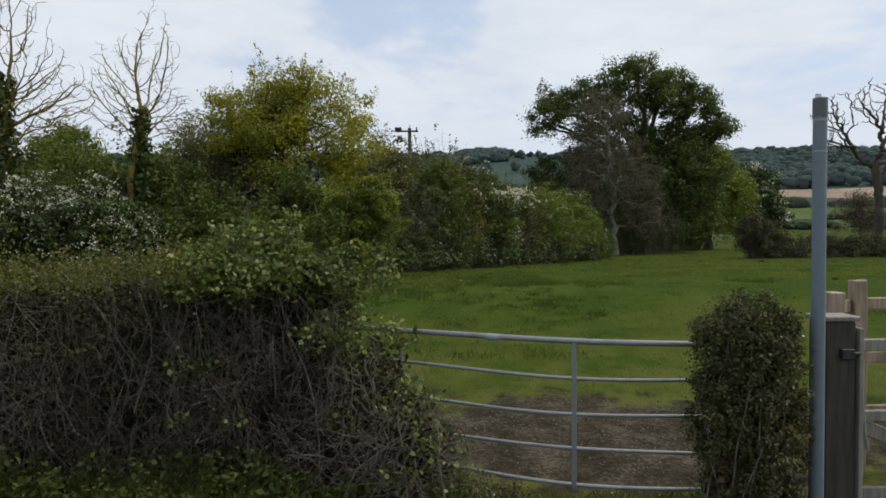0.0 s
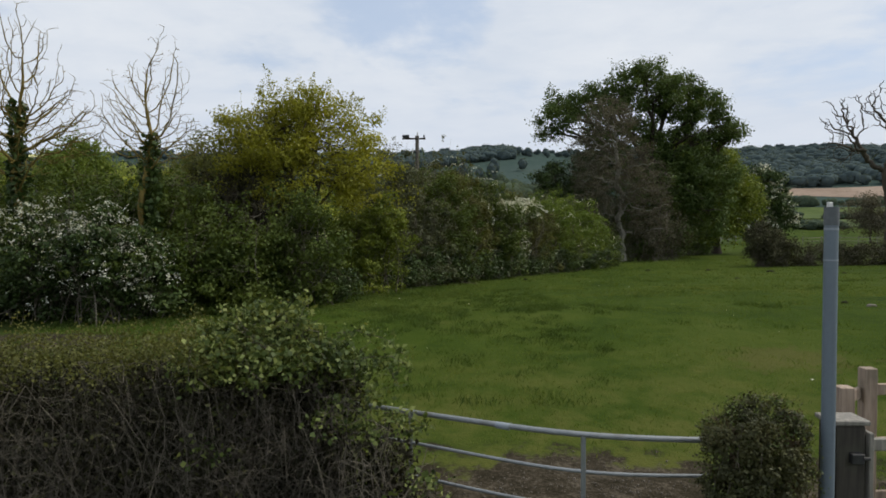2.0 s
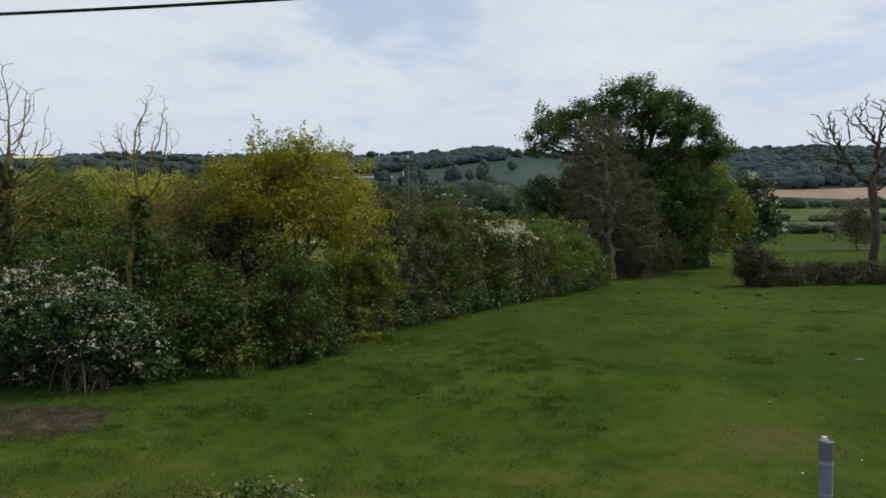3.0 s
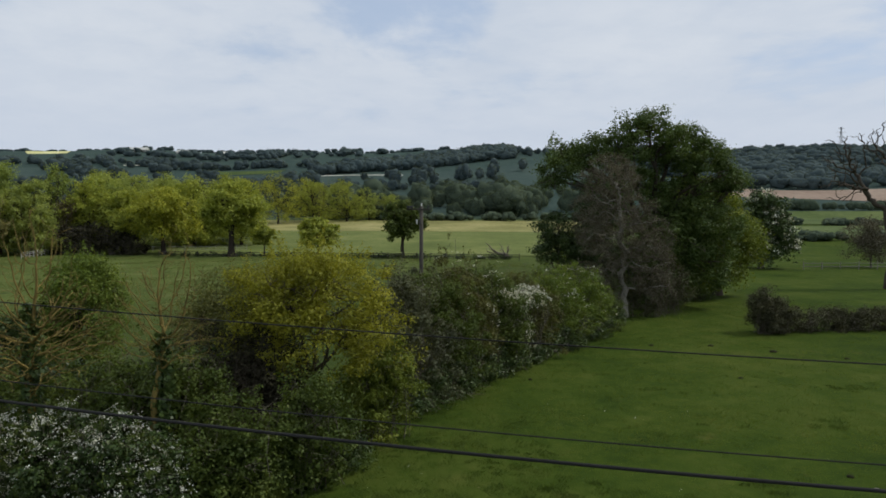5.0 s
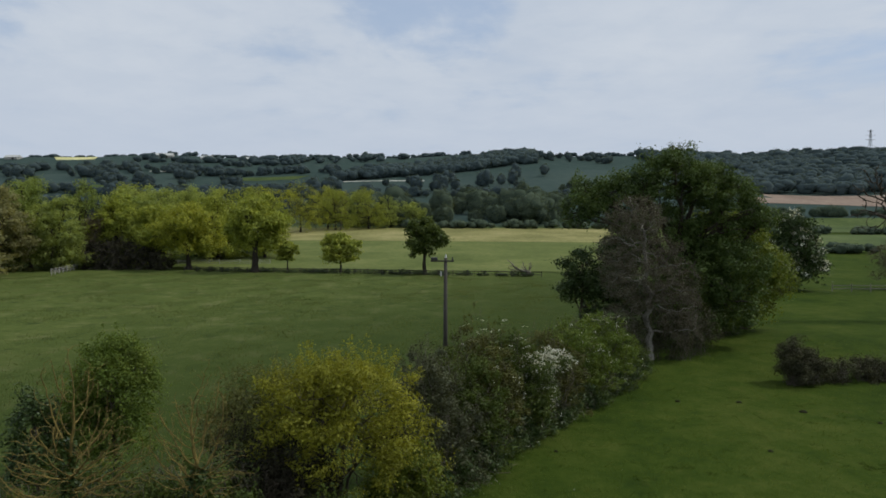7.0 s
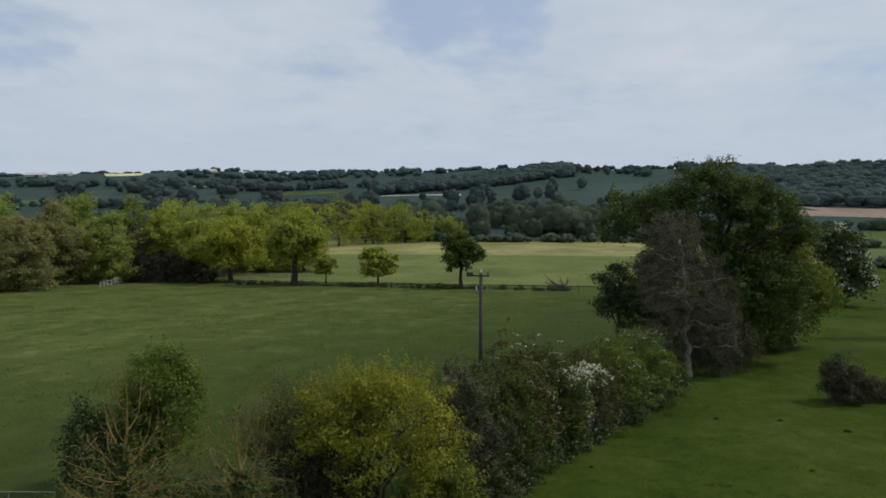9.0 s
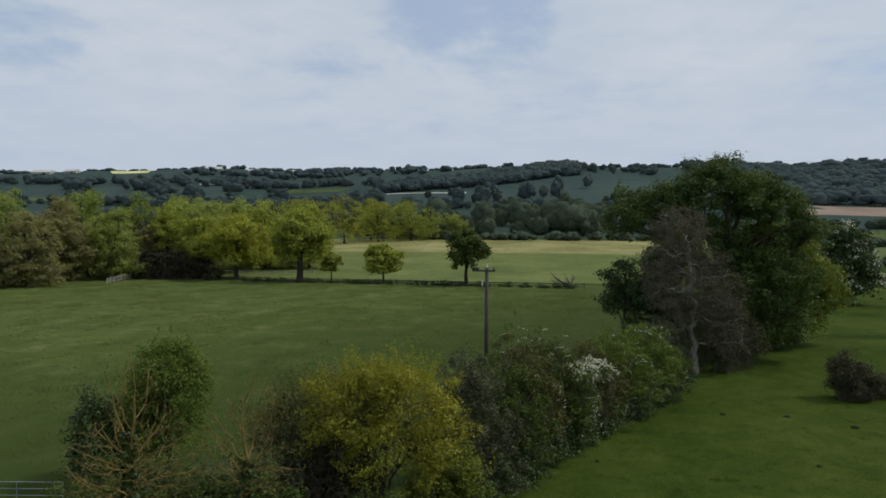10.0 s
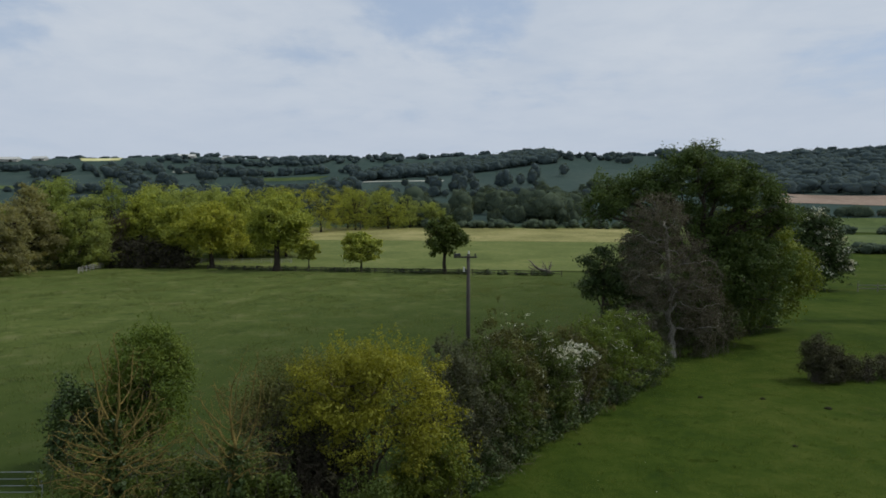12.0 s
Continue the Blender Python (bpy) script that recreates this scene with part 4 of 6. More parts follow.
# ---- trees behind the meadow and along its edge ----
def round_lobes(rng, h, w, base, n=7, squash=0.8, skirt=0):
    """Lobes for a round field tree of height h, crown width w, crown base height."""
    mid, half = (h + base) / 2, (h - base) / 2
    out = [(0, 0, mid, w * 0.36, w * 0.36, half * 0.85)]
    for j in range(n):
        a = j * 2 * math.pi / n + rng.uniform(-0.3, 0.3)
        z = mid + half * rng.uniform(-0.45, 0.5)
        r = w * rng.uniform(0.17, 0.24)
        out.append((math.cos(a) * w * 0.29, math.sin(a) * w * 0.29, z, r, r, r * squash))
    out.append((w * rng.uniform(-0.1, 0.1), 0, h - w * 0.17, w * 0.22, w * 0.22, w * 0.17))
    for j in range(skirt):
        a = j * 2 * math.pi / skirt + rng.uniform(-0.4, 0.4)
        out.append((math.cos(a) * w * 0.27, math.sin(a) * w * 0.27, h * rng.uniform(0.12, 0.3), w * 0.24, w * 0.24, h * 0.2))
    return out


def field_oak(loc, h, w, base, leaf, seed, label, clumps=900, trunk_r=0.45, group="oaks along the meadow edge", name="oak_tree", inner=0.45, skirt=0, lush=8):
    rng = np.random.default_rng(seed)
    z = float(height(loc[0], loc[1]))
    return tree(name, (loc[0], loc[1], z), label, "tree", round_lobes(rng, h, w, base, skirt=skirt), leaf, clumps=int(clumps * 1.25), per=lush, spread=w * 0.040,
                size=0.58, trunk_r=trunk_r, trunk_top=h * 0.42, twigs=8, twig_r=0.04, seed=seed, inner=inner, ragged=0.2, group=group, bark="bark_dark")


field_oak((-63.9, 145.3), 14.6, 16.5, 2.4, "oak_gold", 31, "broad oak in yellow-green spring leaf at the meadow edge", 2100, 0.55)
field_oak((-74.5, 149.0), 14.2, 14.0, 2.0, "oak_young", 32, "leafy green oak beside the dark thicket", 2000, 0.5)
field_oak((-46.4, 138.1), 15.6, 13.6, 2.6, "oak_young", 33, "tall oak with a stout short trunk at the fence", 2000, 0.75)
field_oak((-40.3, 141.5), 6.6, 5.2, 1.2, "oak_young", 34, "small young oak beside a tall one", 700, 0.18)
field_oak((-28.3, 139.9), 8.4, 9.6, 1.2, "oak_young", 35, "low spreading oak standing alone by the fence", 1100, 0.26)
field_oak((-9.8, 133.7), 11.6, 9.8, 2.2, "hawthorn", 36, "dark open oak at the end of the row", 1200, 0.45, inner=0.35)

WOOD_EDGE = [(-95, 119, 13, 13, "grey_leaf"), (-104, 124, 15, 14, "wood_deep"), (-99, 133, 16, 14, "grey_leaf"), (-112, 130, 17, 15, "wood_leaf"),
             (-91, 141, 14, 13, "wood_leaf"), (-101, 146, 18, 15, "wood_deep"), (-94, 154, 17, 14, "wood_deep"), (-86, 159, 15, 13, "wood_deep"),
             (-120, 142, 19, 16, "wood_deep"), (-78, 163, 16, 14, "wood_leaf"), (-66, 168, 15, 14, "oak_young"), (-108, 110, 12, 13, "wood_leaf"),
             (-55, 172, 15, 13, "oak_young"), (-88, 171, 17, 15, "wood_leaf"), (-110, 158, 19, 16, "wood_deep"), (-72, 178, 16, 15, "wood_leaf"), (-98, 184, 18, 16, "oak_young"), (-84, 190, 17, 16, "wood_leaf"),
             (-62, 186, 16, 15, "oak_young"), (-124, 120, 16, 15, "wood_deep"), (-128, 132, 18, 15, "wood_leaf"), (-116, 104, 13, 13, "wood_leaf"), (-83, 150, 15, 13, "oak_young")]
for n, (wx, wy, wh, ww, wl) in enumerate(WOOD_EDGE):
    words = {"grey_leaf": "grey-brown tree barely in leaf", "wood_leaf": "dull green tree", "oak_young": "fresh green oak", "wood_deep": "deep green broadleaf tree"}[wl]
    field_oak((wx, wy), wh * 1.13, ww * 1.04, 1.2, wl, 40 + n, words + " at the edge of the wood", 1500, 0.35, "trees at the wood edge", "woodland_tree", skirt=5, lush=6)

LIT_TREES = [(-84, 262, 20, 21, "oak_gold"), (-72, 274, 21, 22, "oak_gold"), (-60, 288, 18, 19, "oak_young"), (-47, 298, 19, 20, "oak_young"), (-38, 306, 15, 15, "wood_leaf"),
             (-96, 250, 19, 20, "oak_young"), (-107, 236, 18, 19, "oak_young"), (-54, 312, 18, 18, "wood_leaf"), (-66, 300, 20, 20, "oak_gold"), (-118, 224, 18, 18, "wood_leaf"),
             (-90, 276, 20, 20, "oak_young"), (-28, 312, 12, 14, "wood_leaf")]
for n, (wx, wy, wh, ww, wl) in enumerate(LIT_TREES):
    field_oak((wx, wy), wh, ww, 1.0, wl, 70 + n, "yellow-green tree behind the meadow, sunlight in its leaf colour", 900, 0.4, "trees behind the meadow", "woodland_tree", skirt=5, lush=5)

for n, (wx, wy, wh) in enumerate([(-88.5, 146, 12), (-58.5, 291, 15)]):
    zz = float(height(wx, wy))
    bare_tree("bare_tree", (wx, wy, zz), "pale leafless tree among green woodland", [((0, 0, 0), (0.05, 0, 1), wh * 0.5, 0.3)], "bark_pale", 90 + n,
              buds=2600, bud_size=0.35, kids=5, up=0.5)

shrub("thicket", (-79, 143.5, 0), "dark bare thicket under the oaks", [(-5, 0, 3, 4, 3, 3.6), (0, 0, 3.4, 4, 3, 3.8), (5, 0.5, 3, 4, 3, 3.4), (9, 1, 2, 3, 3, 2.6)],
      "thicket", 900, 8, 0.5, 0.5, 95, 160, stem_r=0.05)


# ---- the tall hedge line between paddock and meadow ----
shrub("blackthorn", (-8.1, 15.1, 0), "blackthorn bush thick with white blossom",
      [(-1.5, 0, 1.3, 1.4, 1.0, 1.4), (0.0, 0.0, 1.3, 1.2, 1.0, 1.35), (0.9, 0.2, 0.9, 0.9, 0.9, 1.0), (-3.0, 0, 1.3, 1.3, 1.0, 1.35), (0.4, -0.1, 2.0, 0.9, 0.8, 0.7)],
      "ivy", 2200, 13, 0.14, 0.10, 101, 90, blossom=760, flower_size=0.032, shoots="hawthorn")
shrub("hawthorn_bush", (-5.5, 16.5, 0), "dense green hawthorn bush at the field edge",
      [(-1.1, 0, 1.5, 1.3, 1.0, 1.5), (0.3, 0.1, 1.5, 1.3, 1.1, 1.6), (1.6, 0.9, 1.3, 1.2, 1.0, 1.5)], "hawthorn", 2600, 14, 0.15, 0.10, 102, 90, sprays=60)
shrub("hawthorn_bush", (-8.2, 17.2, 0), "fresh green hawthorn grown up through the hedge",
      [(-1.8, 0, 2.6, 1.6, 1.2, 1.6), (0, 0, 2.8, 1.6, 1.2, 1.7), (1.0, 0.4, 2.5, 1.1, 1.1, 1.6), (-3.6, -0.2, 2.4, 1.5, 1.2, 1.7)], "hawthorn", 2300, 13, 0.18, 0.11, 103, 90, sprays=80)
shrub("hawthorn_bush", (-9.6, 18.4, 0), "dark rank hawthorn behind the ash",
      [(-1.6, 0, 2.4, 1.5, 1.2, 1.3), (0.2, 0.3, 2.5, 1.5, 1.2, 1.3), (1.8, 0.4, 2.6, 1.4, 1.2, 1.4), (0, 0, 1.4, 2.6, 1.2, 1.6)], "ivy", 1700, 12, 0.18, 0.11, 104, 90, sprays=70)
grown_tree("bare_ash_tree", (-10.1, 15.4, 0), "leafless ash with ivy round its trunk", ((0, 0, 0), (-0.05, 0, 4.4)),
           [(0.3, -0.2, 4.7, 1.8, 1.5, 1.3), (1.0, -0.3, 4.3, 1.3, 1.1, 0.9), (0.15, 0, 6.2, 1.0, 0.8, 1.2), (-1.0, -0.2, 4.0, 0.9, 0.9, 0.9), (0.2, -0.6, 3.9, 1.6, 0.9, 0.8)], "bark_gold", 111, aims=1700, step=0.14,
           reach=2.6, kill=0.17, tip_r=0.0066, lift=0.32, jitter=0.08, ivy=2600, ivy_top=5.0, buds=1200, bud="bud", bud_size=0.022)
grown_tree("bare_ash_tree", (-7.45, 15.9, 0), "slender leafless ash sapling in the hedge", ((0, 0, 0), (0.25, 0, 4.2)),
           [(0.1, 0, 4.6, 1.15, 0.95, 1.1), (0.4, 0, 5.6, 0.9, 0.7, 0.9), (-0.5, 0, 5.2, 0.7, 0.6, 0.8), (0.6, 0, 6.5, 0.4, 0.4, 0.6), (0.8, -0.3, 4.2, 1.0, 0.8, 0.7), (-0.3, -0.2, 4.1, 0.7, 0.7, 0.5)],
           "bark_gold", 127, aims=1200, step=0.13, reach=2.2, kill=0.15, tip_r=0.0058, lift=0.32, jitter=0.08, ivy=2000, ivy_top=4.2, buds=800, bud="bud", bud_size=0.022)
tree("elder_tree", (-15.0, 26.0, 0), "bushy green elder behind the hedge", "tree",
     [(0, 0, 3.4, 1.9, 1.6, 2.3), (0.2, 0, 4.9, 1.3, 1.2, 1.3), (-0.7, 0, 2.2, 1.6, 1.5, 1.6)], "elder", clumps=2000, per=16, spread=0.22, size=0.12, trunk_r=0.14,
     trunk_top=2.2, seed=113, sprays=60)
tree("ivy_tree", (-17.2, 24.4, 0), "old stump clothed in dark ivy", "tree", [(0, 0, 2.6, 0.9, 0.9, 1.7), (0.2, 0, 1.2, 1.0, 0.9, 1.2)], "ivy", clumps=900, per=12, spread=0.16,
     size=0.14, trunk_r=0.2, trunk_top=2.6, seed=114)
tree("field_maple", (-4.5, 20.0, 0), "field maple in bright yellow-green spring leaf", "tree",
     [(0.2, 0.4, 4.8, 2.4, 2.1, 1.9), (0.5, 0.4, 5.7, 1.9, 1.7, 1.05), (1.75, 0.3, 4.3, 1.25, 1.2, 1.3), (-1.0, 0.3, 5.3, 1.3, 1.3, 1.05), (0.7, -0.6, 4.0, 1.8, 1.2, 1.3),
      (-0.4, -0.5, 5.2, 1.6, 1.3, 1.4), (-1.7, 0.1, 4.8, 1.1, 1.1, 1.2)],
     "maple", clumps=1950, per=15, spread=0.185, size=0.10, trunk_r=0.13, trunk_top=2.4, twigs=14, twig_r=0.012, seed=121, inner=0.45, ragged=0.13, sprays=130)
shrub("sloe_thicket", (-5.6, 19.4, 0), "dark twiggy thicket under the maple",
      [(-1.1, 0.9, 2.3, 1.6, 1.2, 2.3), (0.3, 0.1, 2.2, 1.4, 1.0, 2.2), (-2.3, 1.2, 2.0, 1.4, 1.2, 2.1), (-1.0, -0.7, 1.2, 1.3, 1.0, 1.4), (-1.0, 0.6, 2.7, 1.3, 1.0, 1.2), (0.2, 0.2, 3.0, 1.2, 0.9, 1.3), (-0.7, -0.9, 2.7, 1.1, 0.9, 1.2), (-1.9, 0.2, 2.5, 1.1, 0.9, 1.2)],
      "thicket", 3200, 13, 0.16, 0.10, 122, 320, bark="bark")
tree("goat_willow", (-7.4, 21.8, 0), "olive-gold goat willow in thin leaf", "tree",
     [(0, 0, 4.5, 1.5, 1.3, 1.4), (-1.2, 0, 4.0, 1.2, 1.1, 1.3), (1.1, -0.4, 4.4, 1.3, 1.2, 1.4), (0.4, -1.2, 3.9, 1.2, 0.9, 1.0)], "willow", clumps=1500, per=10, spread=0.2, size=0.10, trunk_r=0.11, trunk_top=2.6,
     twigs=22, twig_r=0.012, seed=123, inner=0.3, sprays=40)
shrub("hazel_bush", (-2.5, 21.4, 0), "bright green leafy bush at the hedge foot",
      [(0, 0, 1.3, 1.1, 0.9, 1.5), (0.2, 0.1, 2.5, 1.0, 0.8, 1.2), (-0.7, -0.6, 0.9, 1.0, 0.8, 1.1), (-0.6, -0.5, 2.3, 0.9, 0.7, 1.0)], "lime", 1900, 13, 0.14, 0.10, 124, 60)
shrub("dog_rose", (-4.2, 18.2, 0), "low dark briars spilling from the hedge", [(-0.8, 0, 0.5, 1.0, 0.7, 0.8), (0.6, 0.4, 0.5, 1.0, 0.7, 0.8)], "ivy", 900, 12, 0.13, 0.09, 125, 60)

HEDGE_LINE = [(-1.3, 25.4, 6.1, 1.7, "grey_bush", "grey-green"), (0.2, 28.0, 5.7, 1.7, "hawthorn", "dull green"), (0.9, 30.3, 6.6, 1.6, "sallow", "olive green"),
              (2.5, 32.6, 5.8, 1.7, "hawthorn", "green"), (4.6, 36.3, 5.0, 1.9, "sallow", "yellowish green"), (6.9, 39.6, 5.0, 2.0, "elder", "fresh green"),
              (9.2, 43.2, 5.1, 2.1, "elder", "fresh green"), (11.0, 46.4, 3.3, 1.3, "hawthorn", "low green")]
for n, (hx, hy, hh, hw, hl, words) in enumerate(HEDGE_LINE):
    shrub("hawthorn_bush", (hx - 0.7, hy + 0.9, 0), words + " hawthorn bush in the overgrown hedge",
          [(0, 0, hh * 0.45, hw, hw, hh * 0.48), (-0.5, 0.6, hh * 0.72, hw * 0.7, hw * 0.7, hh * 0.27), (0.7, -0.7, hh * 0.3, hw * 0.8, hw * 0.8, hh * 0.33),
           (-0.9, -0.4, hh * 0.4, hw * 0.8, hw * 0.8, hh * 0.4)],
          hl, 1900, 12, 0.17, 0.12, 130 + n, 90, blossom=44 if n in (2, 3, 5, 6) else 0, group="hawthorns in the hedge", sprays=50, flower_size=0.042)
    shrub("ivy_bank", (hx + 0.1, hy - 0.1, 0), "dark ivy and nettles at the hedge foot", [(0, 0, 0.7, 1.2, 1.2, 0.9), (-0.8, -1.2, 0.6, 1.1, 1.1, 0.8)], "ivy", 420, 12, 0.17, 0.12,
          150 + n, 30, group="ivy along the hedge foot")
shrub("may_bush", (2.75, 34.4, 0), "hawthorn covered with creamy white may blossom", [(0, -0.1, 3.35, 1.3, 1.1, 0.7), (1.1, 0.5, 3.5, 1.1, 1.0, 0.65), (0.3, 0.3, 1.9, 0.9, 0.8, 1.5)], "hawthorn", 900, 12, 0.17, 0.12, 160, 50,
      blossom=460, flower_size=0.06)

# the veteran trees at the end of the hedge
tree("oak_tree", (18.6, 60.0, 0), "great oak with a dense dark green crown", "tree",
     [(-1.4, -1, 14.8, 3.2, 3.2, 2.6), (1.6, -1, 13.9, 3.0, 2.8, 2.4), (-3.6, -1, 13.6, 2.0, 2.2, 1.7), (3.4, -1, 12.6, 2.6, 2.6, 2.2), (-6.2, -0.5, 13.3, 2.6, 2.6, 1.9),
      (-8.6, -0.5, 12.9, 2.2, 2.2, 1.7), (-9.4, -0.5, 11.2, 1.7, 1.8, 1.1), (5.7, 0, 11.4, 2.0, 2.2, 1.6), (6.9, 0, 10.6, 1.4, 1.6, 0.9), (-5.2, 0, 10.8, 2.2, 2.2, 1.5),
      (-2.0, 0, 10.6, 3.0, 3.0, 2.0), (2.6, 0, 9.4, 3.6, 3.4, 2.4), (-3.4, 0.5, 7.6, 2.6, 2.6, 1.9), (0.8, -1, 6.6, 3.6, 3.4, 2.4), (4.4, -1, 6.6, 2.8, 2.8, 2.6), (2.6, -2, 3.6, 3.4, 2.8, 2.4), (-1.5, 1, 3.6, 3.0, 2.4, 2.4)],
     "oak", clumps=7000, per=12, spread=0.33, size=0.24, trunk_r=0.55, trunk_top=8.0, twigs=9, twig_r=0.04, seed=171, inner=0.5, ragged=0.2)
tree("holly_tree", (9.3, 58.6, 0), "dark evergreen holly beside the oak", "tree",
     [(0, 0, 7.0, 1.9, 1.8, 1.9), (0.5, 0, 4.8, 2.2, 2.0, 2.2), (1.8, 0, 2.6, 2.2, 1.8, 2.4), (-0.9, 0, 5.2, 1.4, 1.4, 1.2), (2.2, 0.4, 6.2, 2.0, 1.8, 2.2), (3.8, 0.6, 4.4, 2.2, 2.0, 2.8), (3.4, 0.8, 7.6, 2.0, 1.8, 1.9), (5.8, 0.8, 2.8, 2.2, 2.0, 2.6)], "ivy", clumps=2200, per=12, spread=0.28, size=0.22, trunk_r=0.16,
     trunk_top=3.4, seed=172)
tree("lime_tree", (27.6, 68.5, 0), "leafy lime with fresh mid-green foliage", "tree",
     [(-2.6, 0, 9.0, 4.2, 4.2, 3.0), (0.4, -0.5, 6.6, 4.0, 3.8, 3.2), (-3.8, -1.2, 5.6, 4.0, 3.6, 3.6), (-0.6, -1.2, 3.8, 4.0, 3.8, 2.6), (2.0, -0.5, 4.4, 2.6, 2.6, 2.4), (-4.5, -2, 3.0, 2.6, 2.4, 2.6), (-1.5, -2.5, 1.8, 3.0, 2.4, 1.8), (-6.5, -3, 1.6, 2.2, 2.0, 1.7)],
     "lime", clumps=3400, per=12, spread=0.40, size=0.30, trunk_r=0.4, trunk_top=5.0, seed=173, ragged=0.15)
grown_tree("dead_elm", (13.75, 52.2, 0), "half-dead elm with pale bare limbs and thin brown twigs", ((0, 0, 0), (-0.7, 0, 9.2)),
           [(-0.9, 0, 6.6, 3.4, 2.4, 3.0), (-1.3, 0, 10.8, 2.5, 2.0, 2.6), (1.9, -0.2, 5.2, 2.2, 1.8, 2.8), (-2.9, 0, 8.2, 1.9, 1.6, 2.2), (1.0, 0, 8.4, 1.7, 1.6, 1.8), (-2.2, 0, 3.0, 1.7, 1.5, 1.6),
            (2.2, -0.3, 2.6, 1.7, 1.5, 1.6)], "bark_elm", 174,
           aims=1700, step=0.36, reach=6.0, kill=0.44, jitter=0.45, lift=0.04, tip_r=0.017, buds=36000, bud="elm_bud", bud_size=0.10, fine="twig", crook=0.05)
shrub("elm_suckers", (14.9, 52.6, 0), "brown-green elm suckers round the dead trunk", [(-1.2, 0.3, 2.0, 1.4, 1.2, 2.2), (1.2, 0.2, 2.2, 1.5, 1.2, 2.4), (3.0, 1.6, 2.2, 1.6, 1.4, 2.4)],
      "thorn", 700, 10, 0.25, 0.15, 175, 90)
tree("horse_chestnut", (50.4, 107.2, 0), "dark horse chestnut with white flower candles", "tree",
     [(0.2, 0, 9.8, 2.6, 2.8, 2.8), (1.4, 0, 6.4, 3.6, 3.4, 3.2), (-1.0, 0, 6.2, 2.8, 3.0, 3.0), (2.2, 0, 3.2, 3.4, 3.2, 2.8), (0.0, 0, 2.6, 3.2, 3.0, 2.6)],
     "ivy", clumps=1900, per=9, spread=0.5, size=0.5, trunk_r=0.4, trunk_top=5.0, seed=176, blossom=170, flower_size=0.26)
grown_tree("dead_oak", (49.5, 75.0, 0), "stag-headed dead oak with twisting bare boughs", ((0, 0, 0), (-0.3, 0, 9.0)),
           [(-4.7, 0, 15.2, 3.6, 2.6, 2.6), (-0.6, 0, 16.6, 2.8, 2.6, 3.0), (4.0, 0, 15.0, 4.0, 3.0, 3.8), (-5.4, 0, 11.4, 2.6, 2.0, 2.2), (2.5, 0, 10.0, 3.5, 2.0, 1.8)], "bark", 177, aims=800, step=0.42,
           reach=7.0, kill=0.72, tip_r=0.042, lift=0.06, jitter=0.42)
tree("hazel_tree", (69.5, 109.5, 0), "thin brownish hazel beyond the dead oak", "tree", [(0, 0, 5.4, 3.8, 3.4, 3.2), (1.4, 0, 3.2, 4.0, 3.4, 2.8), (-1.6, 0, 3.0, 3.0, 2.8, 2.4)], "elm_bud", clumps=760, per=9,
     spread=0.5, size=0.3, trunk_r=0.16, trunk_top=3.0, twigs=26, seed=178, inner=0.3)
for n, (ux, uy, uh) in enumerate([(16.8, 57.5, 4.4), (20.0, 61.0, 4.6), (23.5, 64.5, 4.4), (18.5, 64.0, 5.0)]):
    shrub("elder_bush", (ux, uy, 0), "dark shady elder under the great oak", [(0, 0, uh * 0.45, 2.3, 2.0, uh * 0.5), (1.0, 0.8, uh * 0.35, 2.0, 1.8, uh * 0.4)], "oak", 800, 11, 0.3, 0.2,
          185 + n, 60, group="elder under the oak")
shrub("blackthorn_clump", (21.4, 45.0, 0), "dark rounded blackthorn standing out in the grass", [(-0.15, 0, 1.75, 0.95, 1.1, 1.4), (0.0, 0, 0.9, 1.1, 1.3, 1.1), (0.9, 0.1, 1.0, 1.1, 1.2, 1.2)], "thorn", 1300, 12, 0.2, 0.13, 181, 150)
shrub("bramble_bank", (27.6, 46.4, 0), "low brown bramble bank in the paddock",
      [(-3.0, -0.5, 0.6, 1.8, 1.2, 0.9), (-0.8, 0, 0.65, 1.9, 1.3, 0.95), (1.6, 0.2, 0.65, 2.0, 1.3, 0.9), (4.0, 0.6, 0.6, 2.0, 1.3, 0.9), (6.6, 1.2, 0.6, 2.0, 1.3, 0.85)], "thorn", 1500, 12, 0.22, 0.14, 182, 160)


# ---- things in the fields ----
def post_and_rail(loc, length, turn, label, posts, rails, h, mat="wood", step=None):
    """A timber fence: every post and rail a part."""
    ob = thing("fence", loc, label, "fence", turn=turn)
    rng = np.random.default_rng(int(abs(loc[0] * 10)) + posts)
    for i in range(posts):
        x = length * i / (posts - 1)
        part("post", bar((x, 0, -0.1), (x + rng.normal() * 0.01, rng.normal() * 0.01, h + 0.08), 0.11, 0.11), mat, ob)
    for z in rails:
        for i in range(posts - 1):
            a, b = length * i / (posts - 1), length * (i + 1) / (posts - 1)
            part("rail", bar((a, -0.07, z + rng.normal() * 0.015), (b, -0.07, z + rng.normal() * 0.015), 0.04, 0.10), mat, ob)
    return ob


